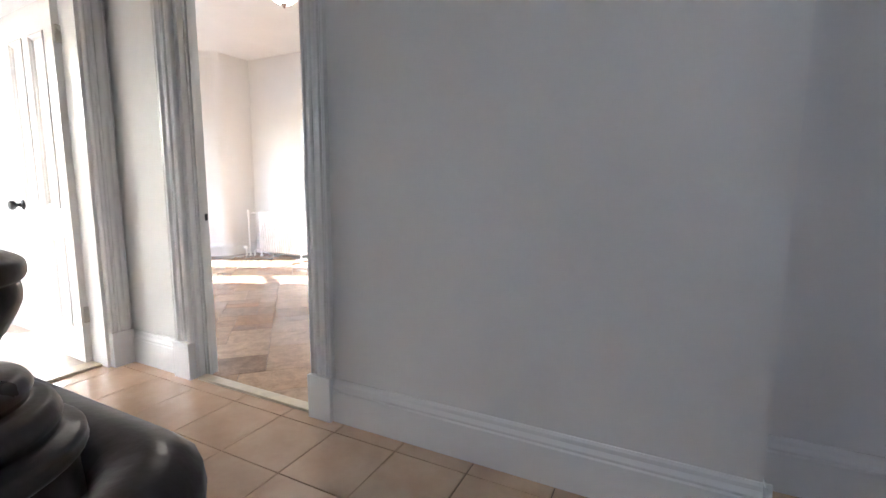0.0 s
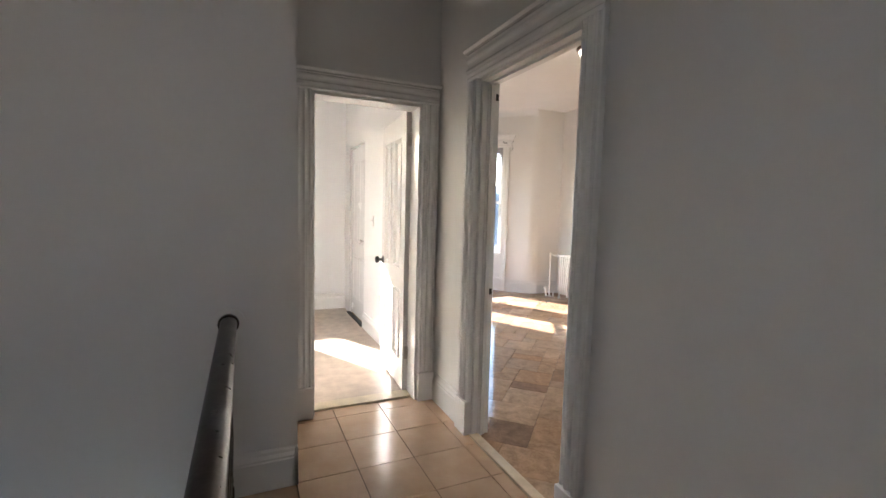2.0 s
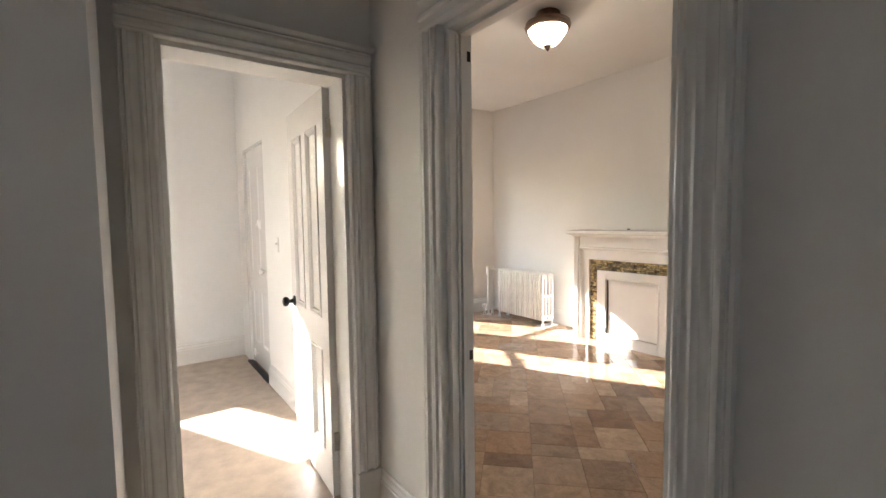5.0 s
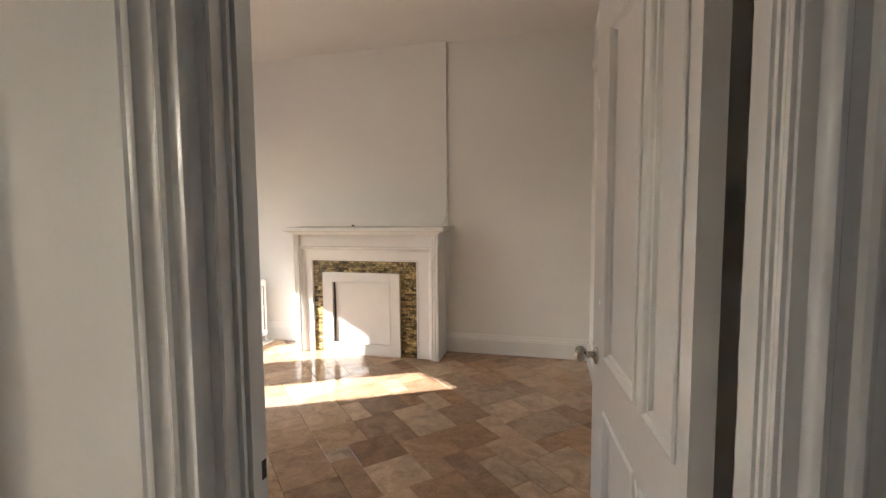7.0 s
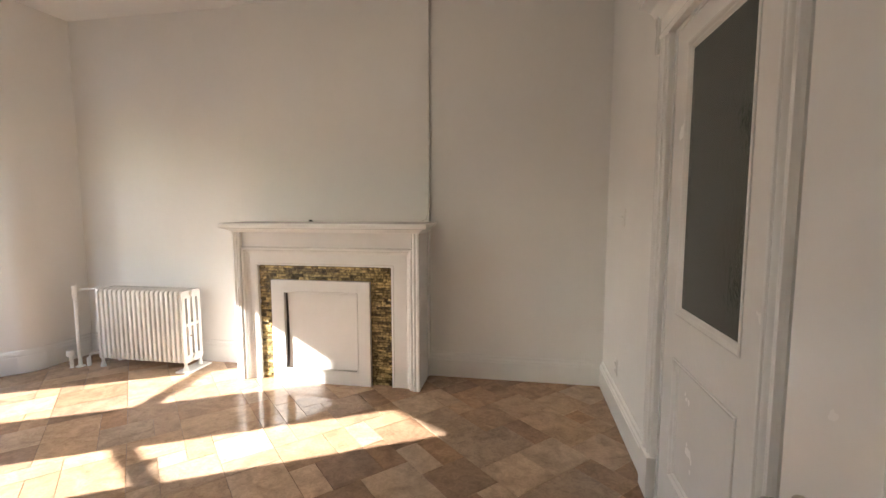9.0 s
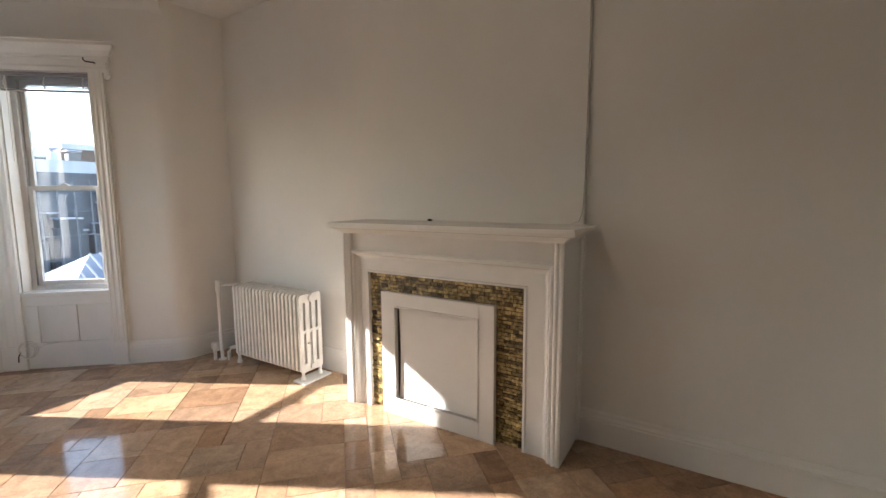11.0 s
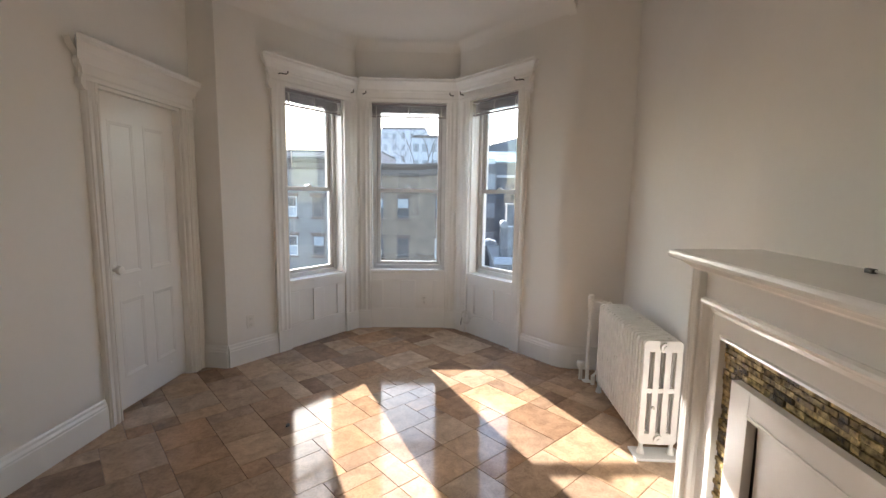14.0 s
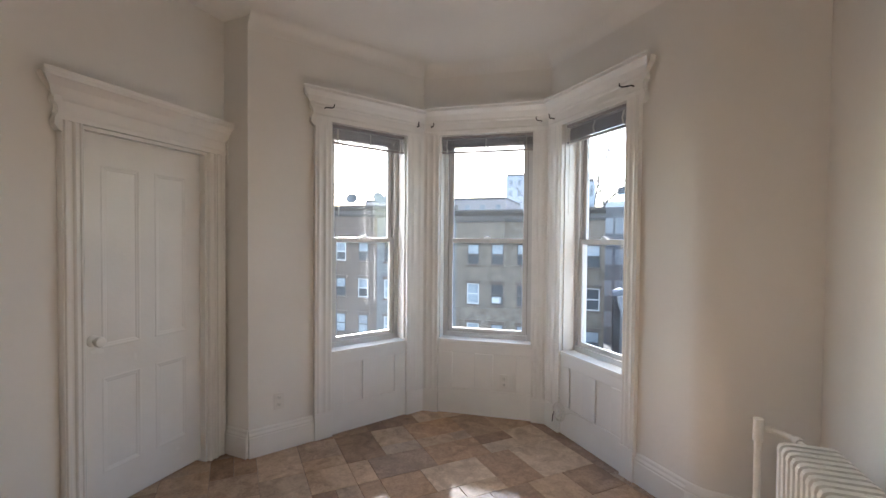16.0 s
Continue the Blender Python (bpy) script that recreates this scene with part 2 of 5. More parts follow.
def thing(name, label, category, m=None, group="", kind=""):
    ob = new(name)
    ob.empty_display_size = 0.1
    if m is not None:
        ob.matrix_world = m
    return tagged(ob, label, category, group, kind)


def structure(name, bm, material, label, category, smooth=False):
    return tagged(new(name, mesh(bm, name, material, smooth)), label, category, kind="structure")


def along(p0, p1):
    """Frame of a wall line on the plan: x runs from p0 to p1, y to its left."""
    d = Vector((p1[0] - p0[0], p1[1] - p0[1], 0))
    return Matrix.LocRotScale((p0[0], p0[1], 0), Euler((0, 0, math.atan2(d.y, d.x))), None), d.length


def wall_bm(length, y0, y1, z0, z1, holes=()):
    """Wall in its own frame with openings (s0, s1, low, high), s along the wall."""
    bm = bmesh.new()
    s = 0.0
    for a, b, lo, hi in sorted(holes):
        if a > s:
            box(bm, s, a, y0, y1, z0, z1)
        if lo > z0:
            box(bm, a, b, y0, y1, z0, lo)
        if hi < z1:
            box(bm, a, b, y0, y1, hi, z1)
        s = b
    if s < length:
        box(bm, s, length, y0, y1, z0, z1)
    return bm


def flutes(w, d, deep=0.8):
    """Outline of a moulded casing board, w wide and d thick: back bead, hollow, two ridges, inner bead."""
    k = [(0, 0), (0, .55), (.05, .8), (.10, .62), (.13, .62), (.17, .95), (.23, 1), (.28, .92), (.32, .6), (.38, .48), (.46, .46), (.52, .52), (.56, .8), (.62, .92), (.68, .82), (.71, .5), (.78, .42), (.84, .46), (.87, .66), (.93, .72), (.98, .6), (1, .4), (1, 0)]
    return [(a * w, (1 - deep + deep * b if b else 0) * d) for a, b in k]


def skirt_profile(h=0.19, d=0.022):
    return [(0, 0), (d, 0), (d, h * .72), (d * .8, h * .75), (d * .85, h * .8), (d * .5, h * .88), (d * .45, h * .95), (d * .2, h), (0, h)]


def skirting(name, p0, p1, parent=None, h=0.19):
    """Moulded baseboard along p0-p1, standing out to the left of the line."""
    m, L = along(p0, p1)
    bm = bmesh.new()
    prism(bm, skirt_profile(h), lambda u, v, k: m @ Vector((L * k, u, v)))
    return structure(name, bm, TRIM, "white painted moulded baseboard along the wall", "baseboard")


# ---------------------------------------------------------------- plan
H = 2.98                                   # ceiling
SR, SH = 1.29, 1.18                        # south wall of the room: room face, hall face
EX = 0.15                                  # east wall face
NA, NB = 4.77, 4.735                        # alcove face, chimney breast face
BX0, BX1 = -2.80, -1.18                    # chimney breast
Q0, Q1 = (-4.195, SR), (-4.175, 1.517)      # pier
P1, P2 = (-5.40, 2.29), (-5.49, 3.36)      # bay corners
Q2, Q3 = (-4.45, 4.28), (-4.42, NA)
LX = -1.30                                 # hall face of the side room's wall
LF = -4.33                                 # far wall of the side room
OX0, OX1, OH = -0.728, 0.100, 2.06         # entry opening
CX0, CX1, CH = -4.055, -3.302, 2.06        # connecting door opening
LY0, LY1, LH = 0.345, 1.055, 2.02          # side room's door opening
RY0, RY1, RH = 2.60, 3.44, 2.09            # east door opening
SILL, HEAD = 0.64, 2.40

# floors
bm = bmesh.new()
room_outline = [(EX, SH + .03), (EX, NA), (-4.42, NA), Q2, P2, P1, Q1, Q0, (-4.12, SH + .03)]
vs = [bm.verts.new((x, y, -0.006)) for x, y in room_outline] + [bm.verts.new((x, y, -0.20)) for x, y in room_outline]
k = len(room_outline)
bm.faces.new(vs[:k]), bm.faces.new(vs[k:][::-1])
for i in range(k):
    bm.faces.new((vs[i], vs[(i + 1) % k], vs[k + (i + 1) % k], vs[k + i]))
floor_room = structure("floor_room", bm, GROUT_R, "glossy tan and brown stone-look tile floor", "floor")
bm = boxes((LX - .07, 3.2, -0.13, SH + .03, -0.20, -0.006), (1.28, 3.2, -2.4, -0.13, -0.20, -0.006))
floor_hall = structure("floor_hall", bm, GROUT_H, "beige square ceramic tile hall floor", "floor")
floor_side = structure("floor_side_room", boxes((LF - .05, LX - .07, -2.6, SH + .01, -0.20, 0.0)), VINYL, "pale mottled beige vinyl floor", "floor")

# ceilings
structure("ceiling_room", boxes((-5.75, EX + .2, SH + .02, NA + .2, H, H + .2)), CEIL, "plain white painted plaster ceiling", "ceiling")
structure("ceiling_hall", boxes((LX - .16, 3.3, -.15, SH + .02, H, H + .2), (1.6, 3.35, SH + .02, SR + .35, H, H + .2), (LX - .16, 1.3, -2.6, -.15, H, H + .2), (2.45, 3.3, -2.6, -.15, H, H + .2), (1.3, 2.45, -2.6, -.85, H, H + .2)), CEIL, "plain white hall ceiling", "ceiling")
structure("ceiling_side_room", boxes((LF - .3, LX - .16, -2.7, SH + .02, H, H + .2)), CEIL, "plain white side room ceiling", "ceiling")


def wall(name, p0, p1, thick, holes=(), material=WALL, label="smooth cream-white painted plaster wall", grow=(0.0, 0.0), z0=-0.2):
    """Wall whose seen face is the line p0-p1 (room on its left)."""
    m, L = along(p0, p1)
    bm = wall_bm(L + grow[1] + grow[0], -thick, 0, z0, H, [(a + grow[0], b + grow[0], lo, hi) for a, b, lo, hi in holes])
    bm.transform(m @ Matrix.Translation((-grow[0], 0, 0)))
    return structure(name, bm, material, label, "wall")


# south wall between room and hall / side room, with two doorways
x0 = LF - .05
wall("wall_south", (x0, SR), (1.76, SR), SR - SH, [(CX0 - x0, CX1 - x0, -0.2, CH), (OX0 - x0, OX1 - x0, -0.2, OH)])
wall("wall_east", (EX, SR + .002), (EX, NA), 0.14, [(RY0 - SR, RY1 - SR, -0.2, RH)])
wall("wall_north", (EX + .2, NA), (-4.60, NA), 0.25)
structure("chimney_breast", boxes((BX0, BX1, NB, NA + .01, 0, H), bevel=0.004), WALL, "cream-white plastered chimney breast above the mantel", "chimney breast")
RND = 0.09                                  # rounded plaster corner where the bay meets the room
d32, d2p = (Vector(Q2) - Vector(Q3)).normalized(), (Vector(P2) - Vector(Q2)).normalized()
QA, QB = Vector(Q2) - d32 * RND, Vector(Q2) + d2p * RND
wall("wall_bay_return", Q3, (QA.x, QA.y), 0.25)
turn = d32.angle(d2p)
RR = RND / math.tan(turn / 2)
CC = QA + Vector((d32.y, -d32.x)) * RR       # centre of the rounding, inside the wall
a0 = math.atan2(QA.y - CC.y, QA.x - CC.x)
bm = bmesh.new()
arc = [(CC.x + RR * math.cos(a0 - turn * i / 10), CC.y + RR * math.sin(a0 - turn * i / 10)) for i in range(11)]
back_b, back_a = QB + Vector((d2p.y, -d2p.x)) * .19, QA + Vector((d32.y, -d32.x)) * .19
prism(bm, arc + [(back_b.x, back_b.y), (back_a.x, back_a.y)], lambda u, v, k: Vector((u, v, -.2 + (H + .2) * k)))
structure("wall_bay_rounding", bm, WALL, "rounded cream-white plaster corner beside the bay", "wall", True)
k12 = math.tan(0.5 * (math.atan2(Q1[1] - P1[1], Q1[0] - P1[0]) - math.atan2(P1[1] - P2[1], P1[0] - P2[0])))
k23 = math.tan(0.5 * ((math.atan2(P1[1] - P2[1], P1[0] - P2[0]) - math.atan2(P2[1] - Q2[1], P2[0] - Q2[0])) % (2 * math.pi)))
W3L, W2L, W1L = (Vector(Q2) - Vector(P2)).length, (Vector(P2) - Vector(P1)).length, (Vector(P1) - Vector(Q1)).length
WIN3, WIN2, WIN1 = (0.552, W3L - 0.19), (0.125, W2L - 0.15), (0.183, W1L - 0.59)
wall("wall_bay_1", P1, Q1, 0.20, [(*WIN1, SILL, HEAD - .02)])
wall("wall_bay_2", P2, P1, 0.20, [(*WIN2, SILL, HEAD)])
wall("wall_bay_3", (QB.x, QB.y), P2, 0.20, [(WIN3[0] - RND, WIN3[1] - RND, SILL, HEAD)])
wall("wall_pier", Q1, Q0, 0.25)
for (a, p, b) in ((Q2, P2, P1), (P2, P1, Q1)):
    n1, n2 = [Vector((v[1] - u[1], -(v[0] - u[0]))).normalized() * .199 for u, v in ((a, p), (p, b))]
    bm = bmesh.new()
    prism(bm, [(p[0], p[1]), (p[0] + n1.x, p[1] + n1.y), (p[0] + n2.x, p[1] + n2.y)], lambda u, v, k: Vector((u, v, -.2 + (H + .2) * k)))
    structure("wall_bay_corner", bm, WALL, "outer corner of the bay wall", "wall")

# coved plaster between the bay walls and the ceiling
COVE = 0.11
for p0, p1, half in ((P1, Q1, (k12, 0)), (P2, P1, (k23, k12)), (Q2, P2, (0, k23))):
    mc, L = along(p0, p1)
    bm = bmesh.new()
    prof = [(COVE * (1 - math.cos(math.pi / 2 * i / 8)), H - COVE * (1 - math.sin(math.pi / 2 * i / 8))) for i in range(9)] + [(0, H)]
    prof = [(max(u, 0.0), min(v, H - .001)) for u, v in prof]
    prism(bm, prof, lambda u, v, k: mc @ Vector((u * half[0] if k == 0 else L - u * half[1], u - .002, v)))
    structure("ceiling_cove", bm, CEIL, "soft plaster cove over the bay windows", "ceiling", True)

# hall walls
wall("wall_side_door", (LX, SH), (LX, 0.18), 0.16, [(SH - LY1, SH - LY0, -0.2, LH)], HALLWALL)
structure("wall_stair_end", boxes((LX - .16, -0.63, -2.6, 0.19, -2.6, H)), HALLWALL, "plain greyish white hall wall at the stair end", "wall")
structure("wall_hall_recess", boxes((1.76, 1.90, SR + .21, SR + .33, -0.2, H), (1.64, 1.76, SR, SR + .33, -0.2, H), (1.90, 3.3, SR + .21, SR + .33, -0.2, H)), HALLWALL, "grey-white painted recessed hall wall", "wall")
structure("floor_recess", boxes((1.76, 3.2, SH + .03, SR + .21, -0.2, -0.006)), GROUT_H, "hall floor in the recess", "floor")
structure("wall_hall_east", boxes((3.2, 3.35, -2.6, SR + .33, -0.2, H)), HALLWALL, "plain hall end wall behind the walker", "wall")
structure("wall_hall_south", boxes((-0.63, 3.3, -1.25, -1.10, -2.6, H)), HALLWALL, "plain wall along the far side of the stairwell", "wall")

# unseen opening in the hall ceiling by the stairwell, added to brighten the hall
structure("added_light_shaft", boxes((1.25, 1.3, -.9, -.1, H + .2, H + .8), (2.45, 2.5, -.9, -.1, H + .2, H + .8), (1.3, 2.45, -.9, -.85, H + .2, H + .8), (1.3, 2.45, -.15, -.1, H + .2, H + .8)), CEIL, "white shaft over an unseen ceiling opening added to light the hall", "roof light")

pane = structure("added_light_pane", boxes((1.3, 2.45, -.85, -.15, H + .7, H + .71)), FILLGLASS, "warm-tinted glass pane over the added ceiling opening", "roof light")

# side room walls; unseen windows beside the doorway, the wider added for light
structure("wall_side_far", boxes((LF - .25, LF, -2.7, -2.4, -0.2, H), (LF - .25, LF, -1.4, -.47, -0.2, H), (LF - .25, LF, 0.10, SR - .01, -0.2, H), (LF - .25, LF, -.47, 0.10, -0.2, .80), (LF - .25, LF, -.47, 0.10, 2.35, H), (LF - .25, LF, -2.4, -1.4, -0.2, .65), (LF - .25, LF, -2.4, -1.4, 2.35, H)), SIDEW, "bright white painted side room wall", "wall")
structure("wall_side_south", boxes((LF, LX - .16, -2.75, -2.6, -0.2, H)), SIDEW, "plain white side room wall", "wall")


# ---------------------------------------------------------------- windows
def window(n, p0, p1, HEAD, win, cas, cap, label):
    """One sash window of the bay: casing, sill, panelled apron, two sashes, in the frame of its wall line."""
    m, _ = along(p0, p1)
    a, b = win
    c0, c1 = cas
    w = thing("window_%d" % n, label, "window", m, kind="structure")
    for s, e in ((c0, a), (c1, b)):
        bm = bmesh.new()
        prism(bm, flutes(e - s, 0.035, .35) if e > s else flutes(e - s, 0.035, .35)[::-1], lambda u, v, k, s=s: Vector((s + u, v, 0.2 + (HEAD - 0.2 + 0.0) * k)))
        part("casing", bm, TRIM, w, smooth=True)
        bm = boxes((min(s, e) - .002, max(s, e) + .001, 0, 0.037, 0, 0.2), bevel=0.004)
        part("plinth_block", bm, TRIM, w)
    # head: frieze board and cornice
    prof = [(0, HEAD - .01), (.03, HEAD - .01), (.034, HEAD + .02), (.028, HEAD + .035), (.028, HEAD + .085), (.036, HEAD + .095), (.036, HEAD + .11), (.045, HEAD + .12), (.06, HEAD + .15), (.09, HEAD + .175), (.098, HEAD + .18), (.098, HEAD + .20), (.105, HEAD + .205), (.105, HEAD + .218), (0, HEAD + .222)]
    bm = bmesh.new()
    prism(bm, prof, lambda u, v, k: Vector((cap[0] + (cap[1] - cap[0]) * k - (u * cap[2] if k == 0 else -u * cap[3]), u, v)))
    part("head_cornice", bm, TRIM, w, "white cornice moulding over the window")
    # scroll brackets at the free ends
    for end, sx in ((cap[0], cap[4]), (cap[1], cap[5])):
        if sx:
            out = [(0, HEAD + .21), (.075, HEAD + .205), (.07, HEAD + .17), (.045, HEAD + .14), (.028, HEAD + .12), (.036, HEAD + .10), (.036, HEAD + .08), (.02, HEAD + .06), (.018, HEAD + .03), (.032, HEAD), (.034, HEAD - .03), (.016, HEAD - .055), (0, HEAD - .06)]
            bm = bmesh.new()
            prism(bm, out, lambda u, v, k, end=end, sx=sx: Vector((end + sx * (u - 0.004), 0.002 + 0.04 * k, v)))
            part("scroll_bracket", bm, TRIM, w)
    # reveal lining and sill
    part("jamb_lining", boxes((a - .001, a + .012, -.2, .0, SILL, HEAD), (b - .012, b + .001, -.2, 0, SILL, HEAD), (a + .012, b - .012, -.2, 0, HEAD - .012, HEAD + .001)), TRIM, w)
    part("sill", boxes((a + .002, b - .002, -.2, .022, SILL - .03, SILL + .004), bevel=0.005), TRIM, w)
    # apron with two recessed panels
    mid = (a + b) / 2
    pw = (b - a)
    bars = [(a, b, 0, .011, 0, .22), (a, b, 0, .011, .53, SILL - .03), (a, a + .16 * pw, 0, .011, .22, .53), (b - .16 * pw, b, 0, .011, .22, .53), (mid - .1 * pw, mid + .1 * pw, 0, .011, .22, .53)]
    part("panelled_apron", boxes(*bars, bevel=0.004), TRIM, w, "panelled board under the window sill")
    # sashes
    y = -0.13
    mz = 1.49
    fw = 0.035
    part("window_frame", boxes((a + .012, a + .05, y - .06, y + .03, SILL, HEAD - .012), (b - .05, b - .012, y - .06, y + .03, SILL, HEAD - .012), (a + .05, b - .05, y - .06, y + .03, HEAD - .05, HEAD - .012), (a + .05, b - .05, y - .07, y + .045, SILL, SILL + .045), bevel=0.003), VINYLW, w, "white window frame with grey track")
    part("sash_track", boxes((a + .05, a + .058, y - .03, y + .012, SILL + .045, HEAD - .05), (b - .058, b - .05, y - .03, y + .012, SILL + .045, HEAD - .05)), FRAMEG, w)

    def sash(name, z0, z1, yy):
        s0, s1 = a + .058, b - .058
        s = part(name, boxes((s0, s0 + fw, yy, yy + .028, z0, z1), (s1 - fw, s1, yy, yy + .028, z0, z1), (s0 + fw, s1 - fw, yy, yy + .028, z0, z0 + fw), (s0 + fw, s1 - fw, yy, yy + .028, z1 - fw, z1), bevel=0.003), VINYLW, w)
        p = part("pane", boxes((s0 + fw - .004, s1 - fw + .004, yy + .011, yy + .016, z0 + fw - .004, z1 - fw + .004)), DUSTY if n == 1 and z0 < 1 else GLASS, s)
        p.visible_shadow = False
        return s
    sash("upper_sash", mz - .02, HEAD - .05, y - .035)
    lo = sash("lower_sash", SILL + .045, mz + .02, y - .003)
    part("sash_lock", boxes((mid - .03, mid + .03, y + .0, y + .03, mz + .02, mz + .032), (mid - .012, mid + .012, y + .005, y + .035, mz + .032, mz + .042), bevel=0.003), VINYLW, lo)
    # raised blind in the head of the opening
    bl = thing("window_blind", "raised grey aluminium venetian blind under the window head", "blind", m, "raised window blinds")
    by = -0.024
    part("headrail", boxes((a + .014, b - .014, by - .02, by + .02, HEAD - .034, HEAD - .014), bevel=0.002), BLIND, bl)
    for i in range(9):
        z = HEAD - .048 - i * .0102
        bm = bmesh.new()
        prism(bm, [(-.0135, z - .0010), (-.006, z + .0012), (.0, z + .0018), (.006, z + .0012), (.0135, z - .0010), (.0135, z - .0026), (.0, z + .0002), (-.0135, z - .0026)], lambda u, v, k: Vector((a + .014 + (b - a - .028) * k, by + u, v)))
        part("slat", bm, BLIND, bl)
    part("bottom_rail", boxes((a + .014, b - .014, by - .014, by + .014, HEAD - .158, HEAD - .143), bevel=0.002), BLIND, bl)
    for f in (.08, .5, .92):
        bm = bmesh.new()
        tube(bm, [(a + f * pw, by + .018, HEAD - .05), (a + f * pw + .004, by + .03, HEAD - .10), (a + f * pw, by + .018, HEAD - .15)], .005, 6)
        part("ladder_tape", bm, PLASTIC, bl)
    bm = bmesh.new()
    tube(bm, [(b - .06, by + .025, HEAD - .05), (b - .062, by + .03, HEAD - .7)], .003, 6)
    part("tilt_wand", bm, PLASTIC, bl)
    return w


def curtain_hook(p0, p1, s, z, flip=1):
    m, _ = along(p0, p1)
    bm = bmesh.new()
    tube(bm, [(s, .028, z), (s, .05, z + .002), (s + .012 * flip, .075, z - .004), (s + .03 * flip, .095, z - .006), (s + .04 * flip, .105, z + .004), (s + .038 * flip, .108, z + .02)], .005, 6)
    bm.transform(m)
    ob = new("curtain_rod_hook", mesh(bm, "curtain_rod_hook", BLACK, True))
    tagged(ob, "small black iron curtain rod hook on the window head", "hook", "curtain rod hooks")


window(1, P1, Q1, HEAD - .02, WIN1, (0.012, W1L - 0.455), (0, W1L - 0.45, -k12, 1.0, 0, 1), "white bay sash window with panelled apron and dusty panes")
window(2, P2, P1, HEAD, WIN2, (0.012, W2L - 0.012), (0, W2L, -k23, -k12, 0, 0), "white middle bay sash window over a panelled apron")
window(3, Q2, P2, HEAD, WIN3, (0.445, W3L - 0.012), (0.425, W3L, 1.0, -k23, -1, 0), "white bay sash window with scrolled cornice end")
for p0, p1, s, f in ((P1, Q1, WIN1[1] + .06, -1), (P1, Q1, .09, 1), (P2, P1, W2L - .08, -1), (P2, P1, .07, 1), (Q2, P2, W3L - .09, -1), (Q2, P2, WIN3[0] - .06, 1)):
    curtain_hook(p0, p1, s, HEAD + .06, f)


# ---------------------------------------------------------------- doors
def panelled_leaf(w, h, panels, th=0.04, relief=1.0):
    """Door leaf in its frame: x from the hinge, y through it, z up; panels as (x0, x1, z0, z1)."""
    xs = sorted({0, w, *[p[0] for p in panels], *[p[1] for p in panels]})
    zs = sorted({0, h, *[p[2] for p in panels], *[p[3] for p in panels]})
    bm = bmesh.new()
    for i in range(len(xs) - 1):
        for j in range(len(zs) - 1):
            cx, cz = (xs[i] + xs[i + 1]) / 2, (zs[j] + zs[j + 1]) / 2
            inside = any(p[0] < cx < p[1] and p[2] < cz < p[3] for p in panels)
            y0, y1 = (.012 * relief, th - .012 * relief) if inside else (0, th)
            box(bm, xs[i], xs[i + 1], y0, y1, zs[j], zs[j + 1])
    bmesh.ops.remove_doubles(bm, verts=bm.verts[:], dist=1e-5)
    return bm


def panel_mould(x0, x1, z0, z1, th, side, relief=1.0):
    """Moulding that frames a panel on one face of the leaf."""
    bm = bmesh.new()
    w = .028
    y = th if side > 0 else 0
    prof = [(0, -.012), (0, .004), (.006, .007), (.012, .003), (.016, -.002), (.022, -.004), (w, -.012)]
    cs = [(x0, z0, 1, 1), (x1, z0, -1, 1), (x1, z1, -1, -1), (x0, z1, 1, -1)]
    rings = [[bm.verts.new((cx + sx * u, y + side * v * relief, cz + sz * u)) for u, v in prof] for cx, cz, sx, sz in cs]
    for i in range(4):
        a, b = rings[i], rings[(i + 1) % 4]
        for k in range(len(prof) - 1):
            bm.faces.new((a[k], a[k + 1], b[k + 1], b[k]))
    return bm


def knob(parent, x, z, th, material, label):
    for side in (-1, 1):
        y = th if side > 0 else 0
        bm = bmesh.new()
        lathe(bm, [(.032, 0), (.032, .004), (.028, .008), (.012, .012), (.011, .032), (.018, .036), (.027, .044), (.029, .056), (.024, .066), (.012, .070)], 20)
        bm.transform(Matrix.Translation((x, y, z)) @ Matrix.Rotation(radians(-90 * side), 4, 'X'))
        part("door_knob", bm, material, parent, label, True)


def leaf(name, label, m, w, h, panels, knob_x, knob_z, knob_mat, knob_label, th=0.04, hinges=(), kind="structure", relief=1.0):
    d = thing(name, label, "door", m, kind=kind)
    part("leaf", panelled_leaf(w, h, panels, th, relief), DOORP, d)
    for p in panels:
        for side in (-1, 1):
            part("panel_moulding", panel_mould(*p, th, side, relief), DOORP, d)
    if knob_mat:
        knob(d, knob_x, knob_z, th, knob_mat, knob_label)
    for z in hinges:
        bm = boxes((-.012, .0, -.004, .03, z - .045, z + .045))
        tube(bm, [(-.006, -.006, z - .05), (-.006, -.006, z + .05)], .006, 8)
        part("hinge", bm, NICKEL, d, "painted metal butt hinge")
    return d


def four_panels(w, low=0.2, mid=0.80, top=0.16, h=2.0):
    s, c = .105, .09
    a = (w - c) / 2
    return [(s, a, low, mid - .08), (w - a, w - s, low, mid - .08), (s, a, mid + .08, h - top), (w - a, w - s, mid + .08, h - top)]


# entry door, opened into the room
ew = 0.80
m = Matrix.LocRotScale((OX1 - .027, SR + .076, 0.012), Euler((0, 0, radians(95.8))), None)
leaf("door_1", "open white panelled door with satin nickel knob", m, ew, OH - .035, [(.05, .24, .2, .72), (.295, .62, .2, .72), (.05, .24, .88, OH - .19), (.295, .62, .88, OH - .19)], ew - .06, .86, NICKEL, "round satin nickel door knob", hinges=(.25, 1.75))
# side room's door, opened into the side room
lw = LY1 - LY0 - .03
m = Matrix.LocRotScale((LX - .155, LY1 - .012, 0.012), Euler((0, 0, radians(177))), None)
